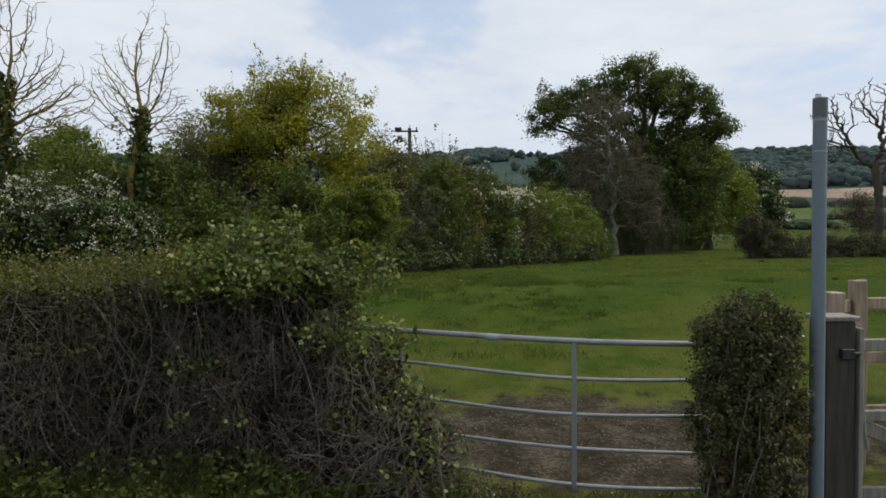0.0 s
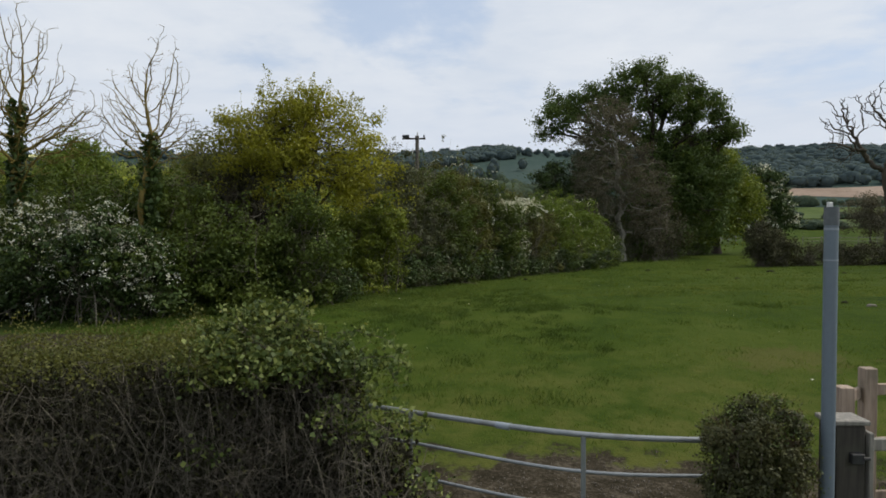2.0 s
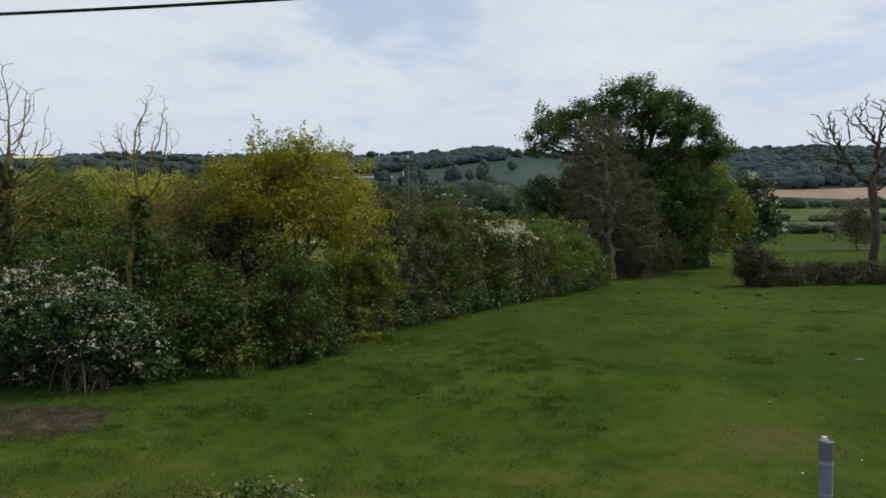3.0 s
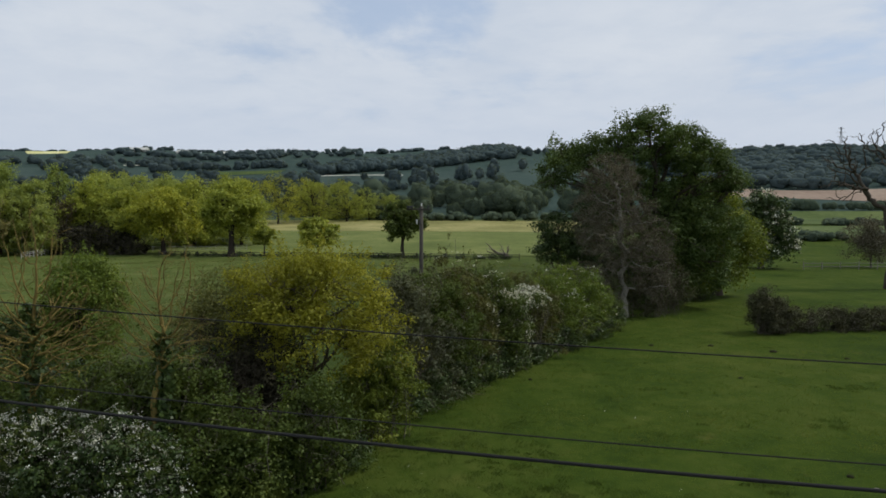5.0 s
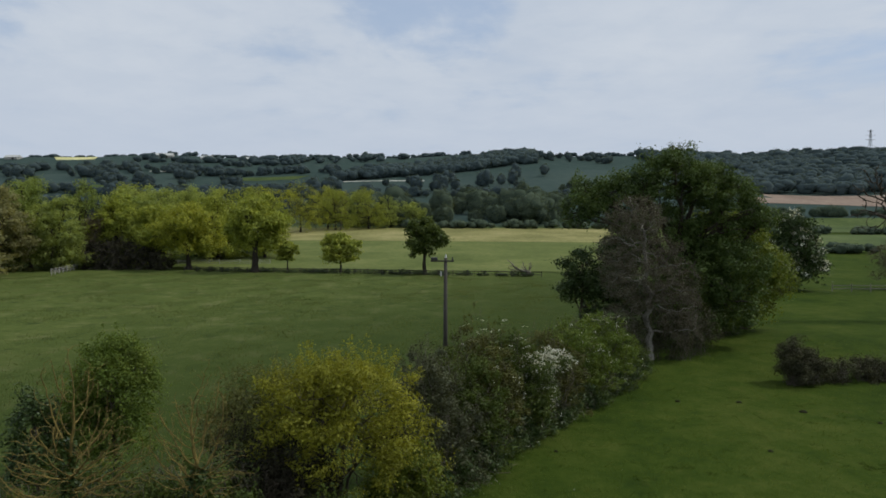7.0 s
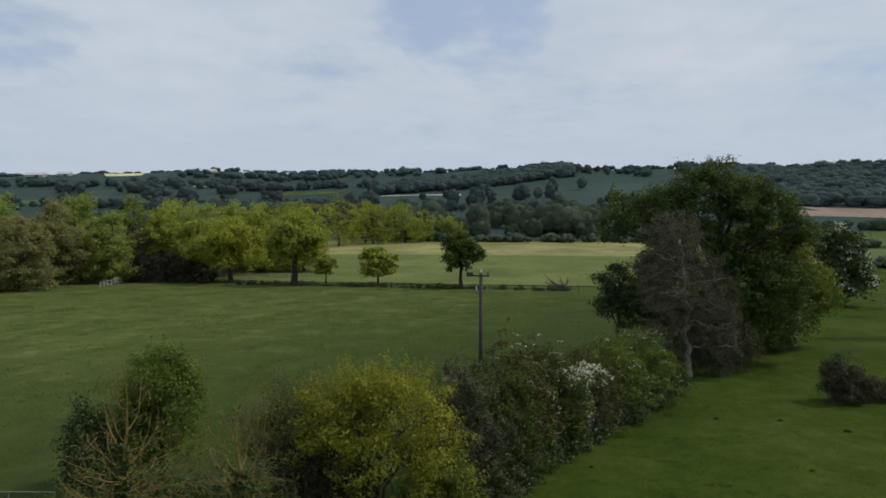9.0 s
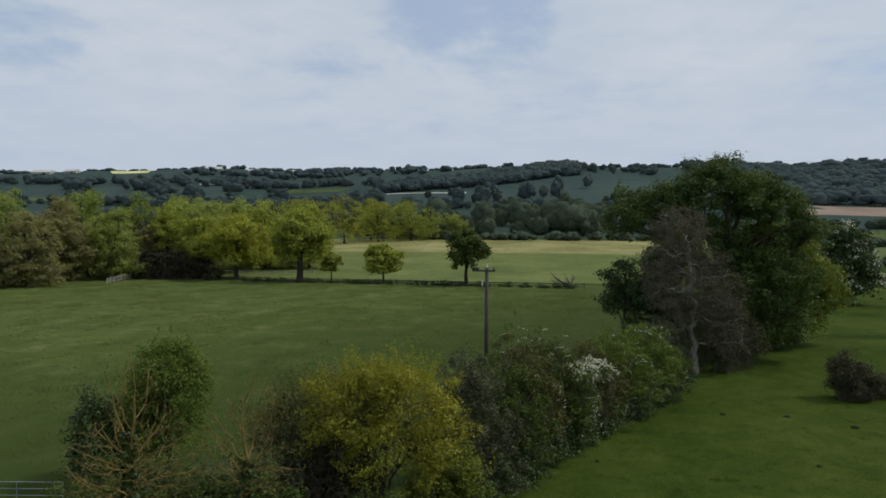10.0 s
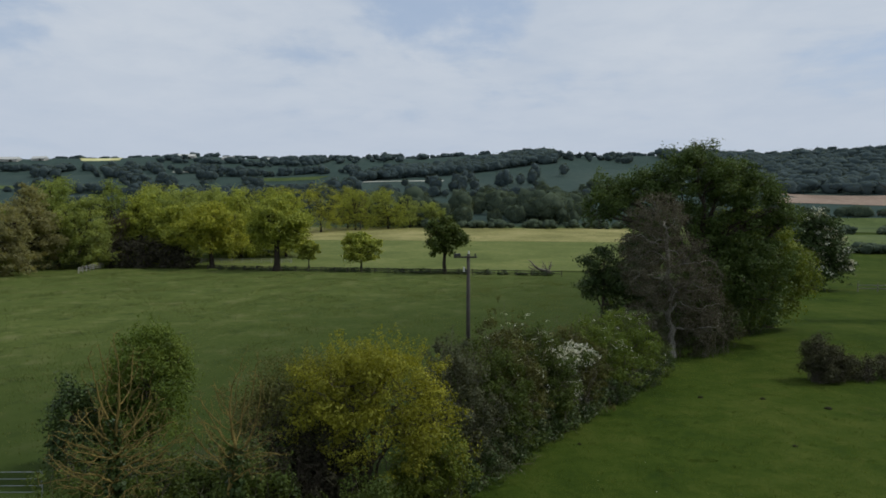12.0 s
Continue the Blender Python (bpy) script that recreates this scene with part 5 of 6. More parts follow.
post_and_rail((-83.9, 127.2, 0), 16, radians(105), "grey post-and-rail fence at the wood edge", 8, (0.45, 0.85, 1.2), 1.3, "wood_pale")
post_and_rail((-73.0, 154.5, 0.2), 24, radians(8), "pale post-and-rail fence behind the oaks", 11, (0.45, 0.85, 1.2), 1.3, "wood_pale")
post_and_rail((-62, 138.6, 0), 76, radians(-7.5), "weathered rail fence below the oak row", 27, (0.5, 1.0), 1.15, "wood_dark")
post_and_rail((56, 105, 0), 60, radians(2), "grey rail fence across the far paddock", 21, (0.5, 1.0), 1.2)
post_and_rail((-14.6, 16.3, 0), 4.2, radians(4), "weathered rail fence before the blackthorn", 3, (0.35, 0.75, 1.1), 1.2)
post_and_rail((50.6, 123.5, 0), 2.8, radians(0), "short pale rail beyond the trees", 3, (0.5, 0.95), 1.1, "wood_pale")

# Dark strip of growth added for the shadow line under the oak row.
shrub("ditch_weeds", (-24, 135.3, 0), "dark ditch growth standing in for shade below the oaks", [(i * 4.0 - 34, -i * 0.53 + 4.6, 0.25, 2.6, 0.5, 0.5) for i in range(18)], "ivy", 1500, 7, 0.3, 0.3, 190, 40,
      category="weeds")
fallen = bare_tree("fallen_tree", (9.0, 131.0, 0.2), "bleached fallen tree lying in the meadow",
                   [((2.4, 0, 0.4), (-1, 0, 0.10), 3.0, 0.34), ((0, 0, 0.45), (-0.6, 0.2, 0.8), 1.3, 0.16), ((0, 0, 0.55), (-0.6, -0.2, 0.6), 1.3, 0.15), ((0, 0, 0.5), (0.3, 0, 0.9), 1.2, 0.14), ((0, 0, 0.6), (0.7, 0, 0.6), 1.2, 0.14)],
                   "bark_pale", 191, kids=3, depth=2, curl=0.18)


def utility_pole():
    ob = thing("utility_pole", (-2.1, 42.3, 0), "dark wooden power pole with crossarm and insulators", "utility pole")
    part("pole", rod((0, 0, -0.3), (0, 0, 8.55), 0.16, 0.115, 14), "wood_dark", ob, smooth=True)
    arm = part("crossarm", bar((-0.95, -0.12, 8.35), (0.55, -0.12, 8.35), 0.10, 0.10), "wood_dark", ob)
    for x in (-0.85, -0.55, 0.45):
        part("insulator", rod((x, -0.12, 8.40), (x, -0.12, 8.60), 0.055, 0.035, 10), "iron", arm)
    part("insulator", rod((0.02, 0, 8.54), (0.02, 0, 8.76), 0.06, 0.04, 10), "ceramic", ob, "pale ceramic insulator")
    part("switch_box", block(0.42, 0.3, 0.16, 0.02, 8.42), "iron", ob).location = (-0.72, -0.12, 0)
    bracket = part("bracket", bar((0, -0.14, 7.45), (-0.28, -0.2, 7.55), 0.05, 0.05), "iron", ob)
    part("fuse", rod((-0.28, -0.2, 7.4), (-0.28, -0.2, 7.7), 0.05, 0.05, 8), "ceramic", bracket)
    part("warning_plate", block(0.16, 0.012, 0.2, 0.003, 2.6), "rape", ob).location = (0, -0.155, 0)


def pylon():
    """A lattice tower on the ridge."""
    place = shrunk_to_eye((725, 1235, float(height(725, 1235))))
    # tower scaled with the shrunk ridge to fit the camera's view
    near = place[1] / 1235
    ob = thing("electricity_pylon", place, "grey steel lattice pylon on the skyline", "pylon")
    tops = [(w * near, z * near) for w, z in ((3.2, 0.0), (2.4, 14.0), (1.4, 28.0), (0.8, 46.0))]
    for sx, sy in ((1, 1), (1, -1), (-1, 1), (-1, -1)):
        pts = np.array([[sx * w, sy * w, z] for w, z in tops])
        part("leg", tubes(pts[None], np.full((1, 4), 0.30 * near), 4), "galvanised", ob)
    for (w0, z0), (w1, z1) in zip(tops[:-1], tops[1:]):
        for s in (1, -1):
            part("brace", tubes(np.array([[[-w0, s * w0, z0], [w1, s * w1, z1]], [[w0, s * w0, z0], [-w1, s * w1, z1]]]), np.full((2, 2), 0.2 * near), 4), "galvanised", ob)
    for z, w in ((28 * near, 8 * near), (36 * near, 9 * near), (43 * near, 6 * near)):
        part("arm", tubes(np.array([[[-w, 0, z], [w, 0, z]]]), np.full((1, 2), 0.28 * near), 4), "galvanised", ob)


utility_pole()
pylon()


def cable(name, pts, r, label):
    """A slack line through three points, carried on past both ends."""
    p = np.array(pts, float)
    f = np.linspace(-2.2, 3.2, 60)
    q = p[0] * ((f - 0.5) * (f - 1) * 2)[:, None] + p[1] * (f * (1 - f) * 4)[:, None] + p[2] * (f * (f - 0.5) * 2)[:, None]
    ob = part(name, tubes(q[None], np.full((1, 60), r), 8), "cable", None, smooth=True)
    tagged(ob, label, "cable")


cable("power_cable", [(-3.55, 5.78, 5.99), (-0.2, 5.03, 5.90), (2.93, 4.34, 5.88)], 0.0145, "thick black power cable slung overhead")
cable("telephone_wire", [(-3.55, 5.80, 6.17), (-0.2, 5.06, 6.07), (2.93, 4.36, 6.05)], 0.0055, "thin dark wire beside the cable")
cable("telephone_wire", [(-3.4, 5.4, 6.95), (-0.2, 4.75, 6.83), (2.9, 4.2, 6.75)], 0.005, "thin dark wire slung above the cable")


def lump(seed, sx, sy, sz):
    bm = bmesh.new()
    bmesh.ops.create_icosphere(bm, subdivisions=3, radius=1)
    for v in bm.verts:
        k = 1 + 0.25 * noise.noise(v.co * 1.7 + Vector((seed, 0, 0))) + 0.12 * noise.noise(v.co * 5 + Vector((0, seed, 0)))
        v.co = Vector((v.co.x * sx * k, v.co.y * sy * k, max(v.co.z * sz * k, -0.05)))
    return bm


for n, (mx, my, ms) in enumerate([(12.1, 40.2, 0.26), (15.7, 40.1, 0.28), (18.5, 38.1, 0.34), (10.9, 18.2, 0.16), (13.5, 31.0, 0.2), (21.5, 36.0, 0.25), (3.5, 30.5, 0.18)]):
    ob = part("molehill", lump(n * 3.7, ms * 0.6, ms * 0.55, ms * 0.36), "soil", None, smooth=True)
    ob.location = (mx, my, float(swell(my)) - 0.02)
    tagged(ob, "small dark molehill in the short grass", "molehill", "molehills in the paddock")
ob = part("flat_stone", lump(50.5, 0.13, 0.08, 0.05), "pebble", None, smooth=True)
ob.location = (11.0, 17.2, float(swell(17.2)))
tagged(ob, "grey flat stone lying in the grass", "stone")


def field_gate():
    """The galvanised gate, its bars bowed by a knock."""
    ob = thing("field_gate", (0, 0, 0), "galvanised steel five-bar field gate with bowed bars", "gate")
    sx = np.array([-0.95, -0.35, 0.40, 0.75, 0.98, 1.30, 1.90, 2.44])
    sy = np.array([5.66, 5.33, 4.92, 4.75, 4.68, 4.63, 4.60, 4.585])
    x = np.linspace(sx[0], sx[-1], 34)
    y = np.interp(x, sx, sy)
    y = np.convolve(np.r_[[y[0]] * 3, y, [y[-1]] * 3], np.ones(7) / 7, "valid")
    for i, (z, r) in enumerate(((1.155, 0.0215), (0.895, 0.0135), (0.632, 0.0135), (0.368, 0.0135), (0.112, 0.0145))):
        wob = 0.006 * np.sin(x * 2.3 + i * 1.9)
        p = np.stack([x, y, z + wob + 0.012 * (i in (3, 4)) * np.sin(x * 1.3)], 1)
        part("bar", tubes(p[None], np.full((1, 34), r), 12), "galvanised", ob, smooth=True)
    for ux in (-0.93, -0.30, 0.98, 2.0, 2.42):
        uy = float(np.interp(ux, x, y))
        part("upright", bar((ux, uy - 0.012, 0.10), (ux, uy - 0.012, 1.15), 0.034, 0.016, 0.003), "galvanised", ob)
    jx = 0.42
    part("sleeve", tubes(np.array([[[jx - 0.05, float(np.interp(jx - 0.05, x, y)), 1.156], [jx + 0.05, float(np.interp(jx + 0.05, x, y)), 1.156]]]), np.full((1, 2), 0.0265), 12),
         "worn_tape", ob, "pale worn sleeve on the top bar", True)


field_gate()


def steel_pole():
    ob = thing("steel_pole", (2.43, 4.17, 0), "blue-grey painted steel pole with a scuffed cap", "pole")
    part("tube", rod((0, 0, -0.2), (0, 0, 2.68), 0.041, 0.041, 24), "pole_paint", ob, smooth=False)
    part("cap", rod((0, 0, 2.66), (0, 0, 2.775), 0.044, 0.043, 24), "pole_cap", ob, "dark dull cap")
    part("cap_stub", block(0.028, 0.028, 0.034, 0.004, 2.772), "ceramic", ob, "small white stub on the cap").location = (-0.012, 0, 0)
    part("tape", rod((0, 0, 2.63), (0, 0, 2.645), 0.0425, 0.0425, 24), "worn_tape", ob, "worn white tape band")
    part("tape", rod((0, 0, 2.436), (0, 0, 2.446), 0.0423, 0.0423, 24), "worn_tape", ob, "worn white tape band")


steel_pole()


def gate_post():
    ob = thing("gate_post", (2.655, 4.40, 0), "heavy dark gatepost under a pale cap board", "post")
    part("timber", block(0.205, 0.20, 1.36, 0.012, -0.02), "wood_dark", ob)
    part("cap_board", block(0.255, 0.215, 0.032, 0.006, 1.345), "wood", ob, "pale grey cap board")
    part("edge_board", block(0.03, 0.215, 1.30, 0.005, 0.0), "wood", ob, "pale grey edge board").location = (0.128, -0.01, 0)
    part("hinge", block(0.085, 0.05, 0.07, 0.006, 1.10), "iron", ob, "iron hinge block").location = (0.03, -0.115, 0)
    part("bolt", rod((0.06, -0.14, 1.14), (0.10, -0.14, 1.14), 0.012, 0.012, 8), "iron", ob)
    part("chain_bar", tubes(np.array([[[0.14, -0.09, 0.98], [0.145, -0.10, 0.80], [0.16, -0.10, 0.62], [0.185, -0.09, 0.50]]]), np.full((1, 4), 0.012), 8), "galvanised", ob,
         "hanging steel rod", True)


gate_post()


def timber_fence():
    ob = thing("timber_fence", (0, 0, 0), "sawn timber fence with two tall posts", "fence")
    part("post", bar((2.88, 4.76, -0.1), (2.88, 4.76, 1.495), 0.105, 0.105), "wood_new", ob, "pinkish sawn post")
    part("post", bar((3.29, 5.14, -0.1), (3.29, 5.14, 1.55), 0.10, 0.10), "wood_new", ob, "pinkish sawn post")
    part("post", bar((5.2, 5.3, -0.1), (5.2, 5.3, 1.5), 0.10, 0.10), "wood_new", ob)
    part("rail", bar((2.86, 4.84, 1.34), (3.32, 5.22, 1.36), 0.035, 0.09), "wood_new", ob)
    for z in (1.36, 0.93, 0.5):
        part("rail", bar((3.28, 5.21, z), (5.25, 5.37, z), 0.035, 0.09), "wood_new", ob)


timber_fence()


def timber_gate():
    ob = thing("timber_gate", (2.83, 4.52, 0), "grey weathered timber gate beside the post", "gate")
    part("stile", bar((0.03, 0, 0.10), (0.03, 0, 1.22), 0.07, 0.06), "wood", ob)
    part("stile", bar((2.3, 0.05, 0.10), (2.3, 0.05, 1.22), 0.07, 0.06), "wood", ob)
    for z, w in ((1.15, 0.085), (0.66, 0.075), (0.12, 0.085)):
        part("rail", bar((0.065, 0, z), (2.27, 0.05, z), 0.04, w), "wood", ob)
    part("brace", bar((0.07, 0.03, 0.60), (1.2, 0.06, 0.16), 0.035, 0.10), "wood", ob)


timber_gate()

far_gate = thing("far_gate", (-20.1, 21.7, 0), "galvanised bar gate beyond the hedge", "gate", turn=radians(5))
for z in (0.12, 0.36, 0.6, 0.85, 1.1):
    part("bar", rod((0, 0, z), (3.3, 0, z), 0.014, 0.014, 8), "galvanised", far_gate)
for x in (0.0, 1.6, 3.3):
    part("upright", bar((x, -0.02, 0.1), (x, -0.02, 1.12), 0.04, 0.02), "galvanised", far_gate)


# ---- roadside hedge ----
def roadside_hedge():
    """The cut hedge: a tangle of bare stems and a shade-dark leaf mass below, small shoots on top."""
    rng = np.random.default_rng(201)
    ob = thing("cut_hedge", (0, 0, 0), "brown twiggy cut hedge with thin olive shoots on top", "hedge")
    n = 1500
    x = rng.uniform(-6.2, -1.5, n)
    yb = rng.uniform(4.95, 6.0, n)
    a = np.stack([x, yb, np.full(n, -0.03)], 1)
    top = 1.58 + 0.06 * np.sin(x * 2.1) + 0.04 * np.sin(x * 5.3)
    b = a + np.stack([rng.normal(0, 0.42, n), rng.normal(-0.16, 0.18, n), top * rng.uniform(0.4, 1.05, n)], 1)
    st = bent(rng, a, b, 7, 0.0, 0.09)
    m = 5200
    a2 = st[rng.integers(0, n, m), rng.integers(1, 7, m)]
    b2 = a2 + unit(rng.normal(size=(m, 3)) * (1.2, 0.8, 1) + (0, -0.3, 0.0)) * rng.uniform(0.12, 0.62, (m, 1))
    b2[:, 2] = np.clip(b2[:, 2], 0.02, 1.70)
    r2 = rng.uniform(0.0012, 0.0034, (m, 1)) * np.array([[1.0, 0.85, 0.7, 0.5]])
    part("stem_tangle", joined(tubes(st, rng.uniform(0.002, 0.0065, (n, 1)) * np.linspace(1, 0.45, 7)[None], 4), tubes(bent(rng, a2, b2, 4, 0, 0.12), r2, 3)), "twig", ob,
         "grey-brown bare stems")
    # leaf fill, its dark colour standing for the shaded hedge interior
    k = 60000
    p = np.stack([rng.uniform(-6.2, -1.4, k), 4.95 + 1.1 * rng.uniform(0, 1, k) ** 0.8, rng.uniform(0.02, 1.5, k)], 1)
    part("old_leaf_mass", leaf_cards(rng, p, 0.045), "thicket", ob, "inner leaves, coloured dark for the shade inside")
    c = 1300
    cx = rng.uniform(-6.2, -1.5, c)
    cp = np.stack([cx, rng.uniform(4.8, 6.1, c), 1.53 + 0.06 * np.sin(cx * 2.1) + np.abs(rng.normal(0, 0.10, c)) + 0.05 * np.sin(cx * 7.7)], 1)
    part("shoot_growth", foliage(rng, cp, 15, 0.05, 0.028, flat=1.3), "olive", ob, "small olive-brown shoots")
    face = np.stack([rng.uniform(-6.2, -1.5, 260), rng.uniform(4.7, 4.95, 260), rng.uniform(0.1, 1.4, 260)], 1)
    part("side_growth", foliage(rng, face[:120], 7, 0.045, 0.034), "hedge", ob)
    return ob


roadside_hedge()


def bramble_mound():
    """Brambles heaped over the hedge end and tumbling towards the gate."""
    rng = np.random.default_rng(202)
    ob = thing("bramble_mound", (0, 0, 0), "mound of brambles with green leaves over dark stems", "bramble")
    lobes = [(-1.75, 5.35, 1.28, 0.5, 0.6, 0.62), (-1.35, 5.4, 1.34, 0.5, 0.6, 0.60), (-0.98, 5.35, 1.18, 0.38, 0.5, 0.52), (-1.2, 5.15, 0.7, 0.6, 0.5, 0.75),
             (-0.52, 4.95, 0.66, 0.42, 0.35, 0.56), (-0.16, 4.55, 0.40, 0.34, 0.3, 0.44), (-0.6, 4.75, 0.3, 0.65, 0.35, 0.4), (-1.7, 5.1, 0.6, 0.6, 0.45, 0.7)]
    L = np.array(lobes)
    n = 900
    k = rng.integers(0, len(L), n)
    a = np.stack([L[k, 0] + rng.normal(0, 0.3, n), L[k, 1] + rng.normal(0, 0.15, n), np.full(n, -0.03)], 1)
    b = L[k, :3] + unit(rng.normal(size=(n, 3)) + (0, -0.3, 0.3)) * L[k, 3:] * rng.uniform(0.7, 1.1, (n, 1))
    b[:, 2] = np.maximum(b[:, 2], 0.05)
    st = bent(rng, a, b, 7, 0.12, 0.08)
    m = 2600
    a2 = st[rng.integers(0, n, m), rng.integers(2, 7, m)]
    b2 = a2 + unit(rng.normal(size=(m, 3)) + (0, -0.2, 0.1)) * rng.uniform(0.1, 0.38, (m, 1))
    b2[:, 2] = np.maximum(b2[:, 2], 0.02)
    part("stem_tangle", joined(tubes(st, rng.uniform(0.0025, 0.006, (n, 1)) * np.linspace(1, 0.5, 7)[None], 4),
                         tubes(bent(rng, a2, b2, 4, 0, 0.1), rng.uniform(0.0014, 0.003, (m, 1)) * np.array([[1, 0.85, 0.7, 0.5]]), 3)), "twig", ob, "thin brown arching stems")
    # the mound's dark inside: shade put into the colour of a leaf fill
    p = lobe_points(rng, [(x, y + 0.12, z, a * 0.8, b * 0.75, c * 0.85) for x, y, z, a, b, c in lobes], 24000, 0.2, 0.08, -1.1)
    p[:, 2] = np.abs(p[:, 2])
    part("old_leaf_mass", leaf_cards(rng, p, 0.045), "thicket", ob, "inner leaves, coloured dark for the shade inside")
    c = lobe_points(rng, lobes, 5200, 0.86, 0.14, -1.1)
    c = c[(c[:, 2] > 0.08)]
    keep = rng.uniform(size=len(c)) < np.clip((c[:, 2] - 1.42) / 0.22, 0.010, 1.0) + 0.15 * (c[:, 0] > -0.28) + 0.22 * ((c[:, 0] > -1.0) & (c[:, 2] > 1.1))
    c = c[keep]
    part("leaf_cover", foliage(rng, c, 15, 0.052, 0.043, wide=0.78), "bramble", ob, "fresh green bramble leaves")
    # long arching shoots over the gate end
    s = np.array([[-0.7, 5.2, 1.6], [-0.6, 5.2, 1.55], [-0.9, 5.3, 1.8], [-0.5, 5.1, 1.2], [-1.2, 5.2, 1.85], [-1.6, 5.2, 1.8]])
    e = np.array([[-0.28, 4.95, 1.60], [-0.36, 4.9, 1.45], [-0.32, 5.0, 1.68], [-0.15, 4.9, 1.15], [-1.1, 5.1, 2.08], [-1.75, 5.2, 1.98]])
    sh = bent(rng, s, e, 9, 0.10, 0.03)
    for path in sh:
        shoot = part("arching_shoot", tubes(path[None], np.linspace(0.004, 0.0015, 9)[None], 5), "twig", ob)
        q = path[rng.integers(0, 9, 120)] + rng.normal(size=(120, 3)) * 0.045
        part("shoot_foliage", leaf_cards(rng, q, 0.045), "bramble", shoot)


bramble_mound()


def clipped_hedge():
    """The close-leaved bush at the gatepost."""
    rng = np.random.default_rng(203)
    ob = thing("clipped_bush", (0, 0, 0), "dense rounded small-leaved bush beside the gatepost", "bush")
    lobes = [(1.93, 4.25, 1.27, 0.23, 0.24, 0.24), (2.13, 4.27, 1.29, 0.21, 0.24, 0.24), (1.88, 4.24, 1.02, 0.22, 0.26, 0.28), (2.12, 4.26, 0.98, 0.24, 0.28, 0.32),
             (1.87, 4.24, 0.72, 0.21, 0.27, 0.28), (2.10, 4.26, 0.62, 0.25, 0.28, 0.34), (1.90, 4.25, 0.38, 0.21, 0.27, 0.28), (2.09, 4.26, 0.30, 0.25, 0.28, 0.30),
             (2.00, 4.25, 0.14, 0.28, 0.28, 0.2), (1.99, 4.05, 0.85, 0.24, 0.12, 0.5)]
    c = lobe_points(rng, lobes, 620, 0.78, 0.16, -1.1)
    c[:, 2] = np.abs(c[:, 2]) + 0.01
    part("foliage", puffs(rng, c, 0.062, 150, 0.021, 0.9), "privet", ob)
    stray = lobe_points(rng, lobes, 300, 0.98, 0.22, -0.6)
    stray[:, 2] = np.abs(stray[:, 2])
    part("stray_foliage", foliage(rng, stray, 9, 0.03, 0.019), "privet", ob)
    core = np.stack([1.985 + rng.uniform(-0.2, 0.22, 12000), 4.25 + rng.uniform(-0.17, 0.17, 12000), rng.uniform(0.02, 1.36, 12000)], 1)
    part("inner_foliage", leaf_cards(rng, core, 0.04), "dead_leaf", ob, "dull leaves inside")
    a = np.stack([1.985 + rng.normal(0, 0.12, 160), 4.27 + rng.normal(0, 0.08, 160), np.full(160, -0.03)], 1)
    b = np.stack([1.985 + rng.uniform(-0.26, 0.28, 160), 4.25 + rng.uniform(-0.24, 0.24, 160), rng.uniform(0.3, 1.5, 160)], 1)
    part("stem_tangle", tubes(bent(rng, a, b, 6), np.repeat(np.linspace(0.008, 0.002, 6)[None], 160, 0), 4), "twig", ob)
    top = lobe_points(rng, lobes[:4], 420, 0.97, 0.12, 0.1)
    part("shoot_growth", foliage(rng, top, 9, 0.03, 0.018), "bramble", ob, "yellow-green new shoots")


clipped_hedge()


# ---- grass ----
def blades(rng, base, tall, wide, lean=0.35):
    """Grass blades: bent slivers of two faces."""
    n = len(base)
    h = (tall * rng.uniform(0.5, 1.3, n))[:, None]
    th = rng.uniform(0, 2 * np.pi, n)
    side = np.stack([np.cos(th), np.sin(th), 0 * th], 1) * wide
    tip = rng.normal(size=(n, 3)) * lean * (1, 1, 0) * h
    up = np.array([0, 0, 1.0])
    v = np.stack([base - side, base + side, base + side * 0.7 + up * h * 0.6 + tip * 0.4, base + up * h + tip], 1)
    return v.reshape(-1, 3), np.arange(4 * n).reshape(-1, 4)


def grass_patch(name, label, rng, n_tufts, xr, yr, per, tall, wide, radius, mat="grass", power=1.0, clear=None, beyond=False):
    x = rng.uniform(*xr, n_tufts)
    y = yr[0] + (yr[1] - yr[0]) * rng.uniform(0, 1, n_tufts) ** power
    ok = np.ones(n_tufts, bool)
    if beyond:
        k = rng.integers(0, n_tufts // 12, n_tufts)
        x, y = x[k] + rng.normal(0, 1.1, n_tufts), y[k] + rng.normal(0, 2.2, n_tufts)
    if clear:
        cx, cy, rx, ry = clear
        ok = ((x - cx) / rx) ** 2 + ((y - cy) / ry) ** 2 > rng.uniform(0.6, 1.2, n_tufts)
    ok &= (0.869 * x - 0.494 * y > -15.5) != beyond
    c = np.stack([x, y, swell(y) - 0.03], 1)[ok]
    p = np.repeat(c, per, 0)
    p[:, :2] += rng.normal(size=(len(p), 2)) * radius
    ob = part(name, blades(rng, p, tall, wide), mat)
    tagged(ob, label, "grass", kind="stuff")


rng = np.random.default_rng(300)
grass_patch("verge_grass", "rough green grass along the hedge foot", rng, 2600, (-5, 3.4), (3.6, 4.8), 12, 0.08, 0.0016, 0.05, "olive")
grass_patch("verge_grass", "thin taller grass under the hedge", rng, 420, (-5, 0.2), (4.35, 4.95), 14, 0.17, 0.0017, 0.06, "grass")
r = np.random.default_rng(305)
wp = np.stack([r.uniform(-5, 0.35, 900), r.uniform(4.35, 4.95, 900), np.abs(r.normal(0.04, 0.09, 900)) + 0.01], 1)
tagged(part("verge_weeds", foliage(r, wp[:700], 16, 0.05, 0.026), "olive"), "low nettles and cleavers at the hedge foot", "weeds", kind="stuff")
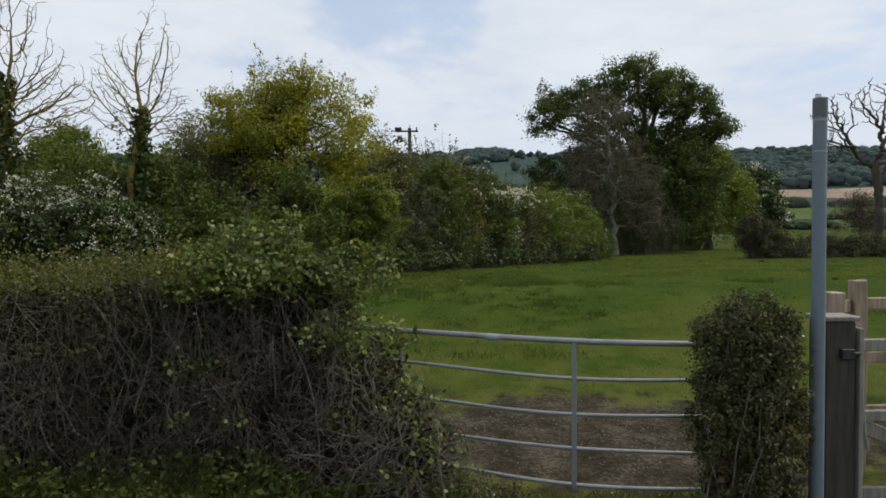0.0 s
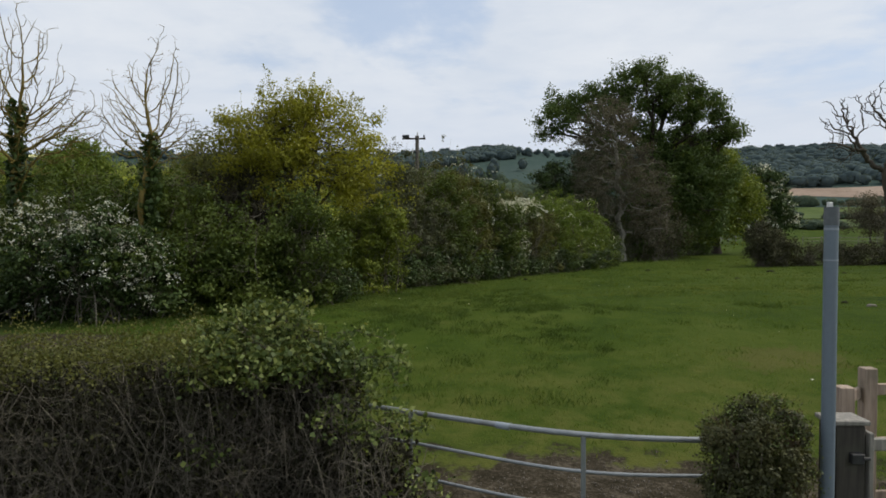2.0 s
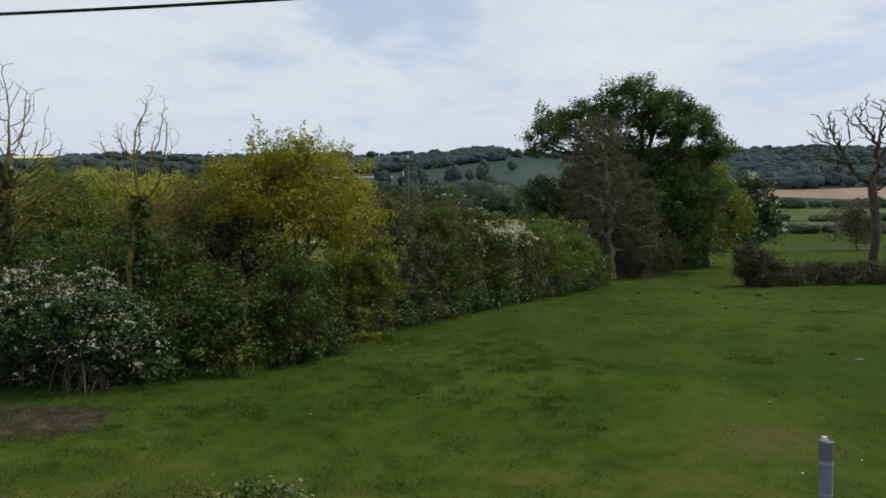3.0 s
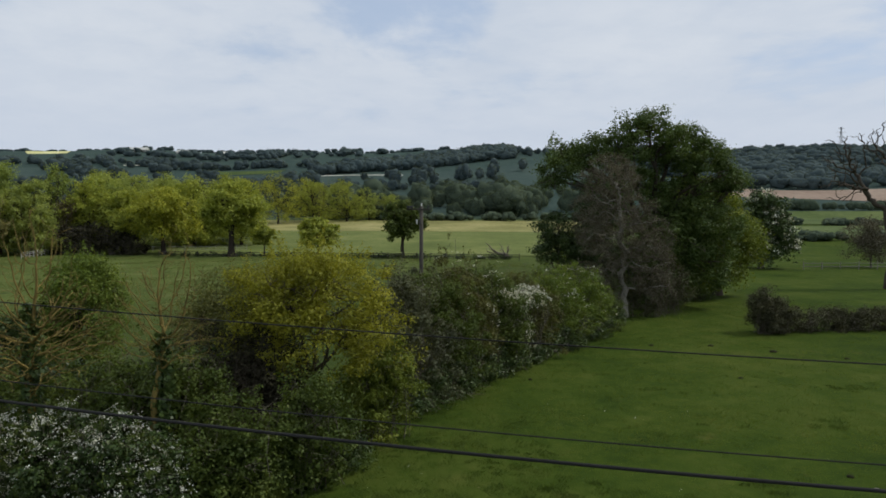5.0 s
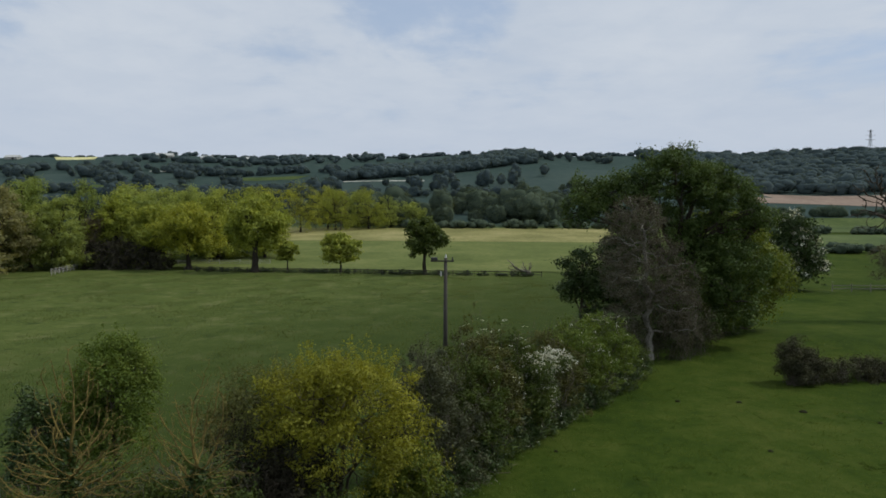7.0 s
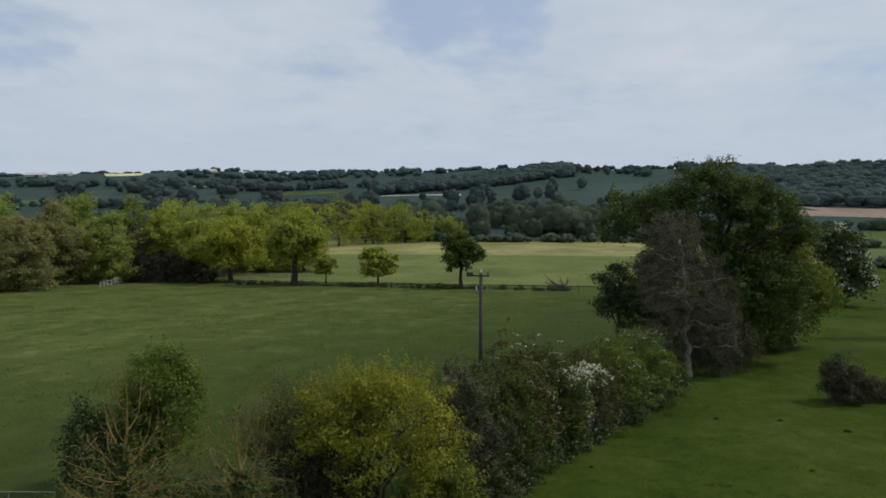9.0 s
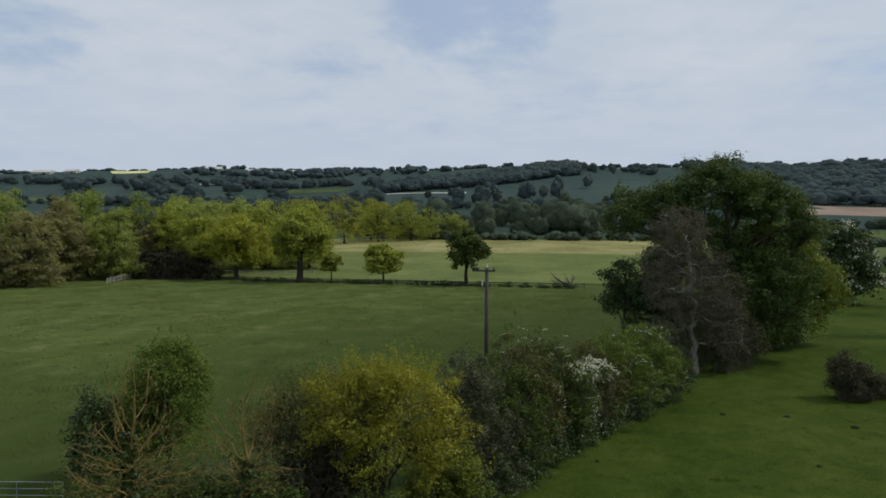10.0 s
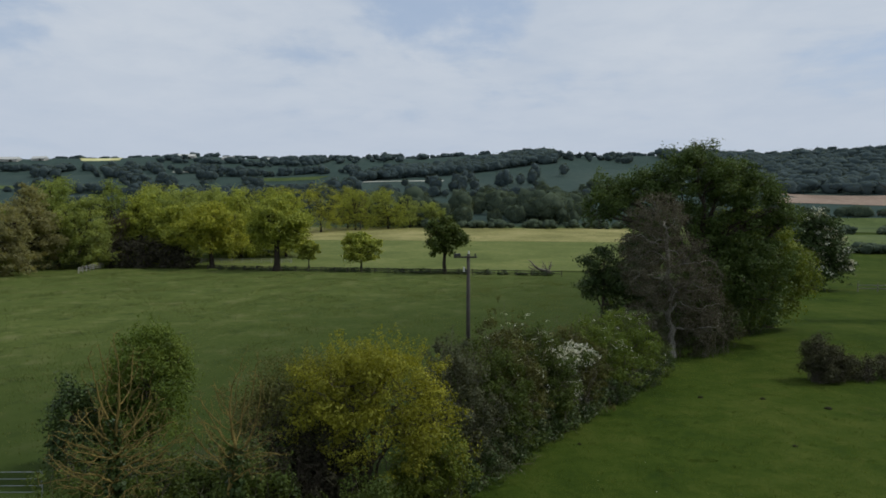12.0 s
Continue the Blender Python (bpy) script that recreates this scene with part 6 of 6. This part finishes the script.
wp = np.stack([r.uniform(-5, 0.6, 500), r.uniform(4.3, 4.95, 500), np.full(500, 0.02)], 1)
tagged(part("leaf_litter", foliage(r, wp, 14, 0.06, 0.03, flat=0.2), "dead_leaf"), "brown dead leaves and stalks on the verge", "leaf litter", kind="stuff")
nettle = np.random.default_rng(306)
for name, label, xr, count, tall in [("nettles", "green nettles standing at the hedge foot", (-3.4, -1.0), 60, 0.45), ("nettles", "low nettles and docks by the brambles", (-1.0, 0.1), 35, 0.26),
                                     ("nettles", "nettles thinning along the cut hedge", (-5.0, -3.4), 18, 0.26)]:
    foot = np.stack([nettle.uniform(*xr, count), nettle.uniform(4.35, 4.72, count), np.zeros(count)], 1)
    tip = foot + np.stack([nettle.normal(0, 0.05, count), nettle.normal(0, 0.03, count), tall * nettle.uniform(0.35, 1.1, count)], 1)
    f = nettle.uniform(0.15, 1, (count, 26, 1))
    q = (foot[:, None] * (1 - f) + tip[:, None] * f + nettle.normal(size=(count, 26, 3)) * (0.035, 0.03, 0.012)).reshape(-1, 3)
    bed = tagged(part(name, leaf_cards(nettle, q, 0.052, 0.6, 1.2), "nettle"), label, "weeds", kind="stuff")
    part("stalks", tubes(bent(nettle, foot, tip, 4), np.full((count, 4), 0.0022), 3), "olive", bed)
grass_patch("paddock_grass", "short grazed grass in the paddock", rng, 16000, (-9, 16), (5.2, 26), 8, 0.052, 0.0042, 0.09, power=1.1, clear=(1.7, 6.2, 2.6, 1.4))
grass_patch("paddock_grass", "short grass tufts further into the paddock", rng, 11000, (-4, 36), (20, 62), 7, 0.085, 0.009, 0.16)
grass_patch("tussock_grass", "dark tussocks of ranker grass", rng, 560, (-9, 3), (9, 24), 44, 0.075, 0.006, 0.13, "rank_grass")
grass_patch("tussock_grass", "dark clumps of ungrazed grass", rng, 200, (2, 22), (9, 44), 40, 0.08, 0.009, 0.16, "rank_grass")
def tussocks(name, label, n, xr, yr, seed, mat="rank_grass"):
    """Low mounds of ungrazed grass, wide and flat, blades leaning out."""
    r = np.random.default_rng(seed)
    drift = r.integers(0, n // 6, n)
    x, y = r.uniform(*xr, n)[drift] + r.normal(0, 0.7, n), r.uniform(*yr, n)[drift] + r.normal(0, 0.55, n)
    keep = 0.869 * x - 0.494 * y > -13.6
    x, y = x[keep], y[keep]
    k = np.repeat(np.arange(len(x)), 70)
    a, q = r.uniform(0, 2 * np.pi, len(k)), r.uniform(0, 1, len(k)) ** 0.5
    w = r.uniform(0.08, 0.26, len(x))[k]
    p = np.stack([x[k] + np.cos(a) * q * w * 1.5, y[k] + np.sin(a) * q * w, 0 * a], 1)
    p[:, 2] = swell(p[:, 1]) - 0.02
    tall = (0.13 - 0.07 * q) * (w / 0.2) ** 0.7
    v, f = blades(r, p, 1.0, 0.006, 0.4)
    v = v.reshape(-1, 4, 3)
    v[:, :, 2] = p[:, None, 2] + (v[:, :, 2] - p[:, None, 2]) * tall[:, None]
    v[:, 2:, :2] = p[:, None, :2] + (v[:, 2:, :2] - p[:, None, :2]) * tall[:, None, None]
    tagged(part(name, (v.reshape(-1, 3), f), mat), label, "grass", kind="stuff")


tussocks("tussock_grass", "dark mounds of ungrazed grass before the hedge", 300, (-8, 3.5), (11.5, 21), 311)
tussocks("tussock_grass", "scattered dark grass mounds in the paddock", 60, (6, 22), (13, 34), 312)
grass_patch("meadow_grass", "dark rank clumps in the meadow", rng, 260, (-95, 12), (24, 132), 14, 0.12, 0.03, 0.5, "rank_grass", beyond=True)
grass_patch("meadow_grass", "pale seeding grass in the meadow", rng, 7000, (-97, 14), (30, 134), 14, 0.14, 0.025, 0.9, "seed_grass", beyond=True)
grass_patch("hedge_foot_grass", "long grass along the tall hedge", rng, 1500, (-12, -4.5), (15.6, 18.6), 14, 0.22, 0.005, 0.09)


# dandelions and daisies at the gate
def flower_specks(name, label, n, xr, yr, size, mat, seed):
    r = np.random.default_rng(seed)
    p = np.stack([r.uniform(*xr, n), r.uniform(*yr, n), r.uniform(0.03, 0.09, n)], 1)
    p[:, 2] += swell(p[:, 1])
    ob = part(name, leaf_cards(r, p, size, 1.0, 3.0), mat)
    tagged(ob, label, "flowers", kind="stuff")


flower_specks("dandelions", "yellow dandelion heads in the verge grass", 26, (-0.1, 2.4), (4.3, 4.8), 0.03, "rape", 301)
flower_specks("daisies", "scattered white daisies in the paddock", 55, (-6, 12), (9, 28), 0.035, "blossom", 302)


# stones on the trodden earth behind the gate
def gate_stones():
    r = np.random.default_rng(303)
    n = 1500
    p = np.stack([r.normal(1.6, 1.1, n), r.normal(6.0, 0.6, n), np.full(n, -0.015)], 1)
    p[:, 2] += swell(p[:, 1])
    vs, fs = [], []
    octa = np.array([(1, 0, 0), (0, 1, 0), (-1, 0, 0), (0, -1, 0), (0, 0, 1), (0, 0, -1)], float)
    tri = np.array([(0, 1, 4), (1, 2, 4), (2, 3, 4), (3, 0, 4), (1, 0, 5), (2, 1, 5), (3, 2, 5), (0, 3, 5)])
    s = r.uniform(0.003, 0.013, (n, 1, 1)) * r.uniform(0.6, 1.3, (n, 1, 3))
    v = p[:, None] + octa[None] * s
    f = tri[None] + np.arange(n)[:, None, None] * 6
    ob = part("loose_stones", (v.reshape(-1, 3), f.reshape(-1, 3)), "pebble")
    tagged(ob, "small stones trodden into bare earth", "stones", kind="stuff")


gate_stones()


def stand_at_base(name):
    """Sets a thing's origin on the ground under its middle."""
    ob = bpy.data.objects[name]
    corners = [child.location + Vector(c) for child in ob.children for c in child.bound_box]
    mid = Vector(((min(c.x for c in corners) + max(c.x for c in corners)) / 2, (min(c.y for c in corners) + max(c.y for c in corners)) / 2, 0))
    ob.location = ob.location + mid
    for child in ob.children:
        child.location = child.location - mid


for base_name in ("field_gate", "timber_fence", "cut_hedge", "bramble_mound", "clipped_bush"):
    stand_at_base(base_name)
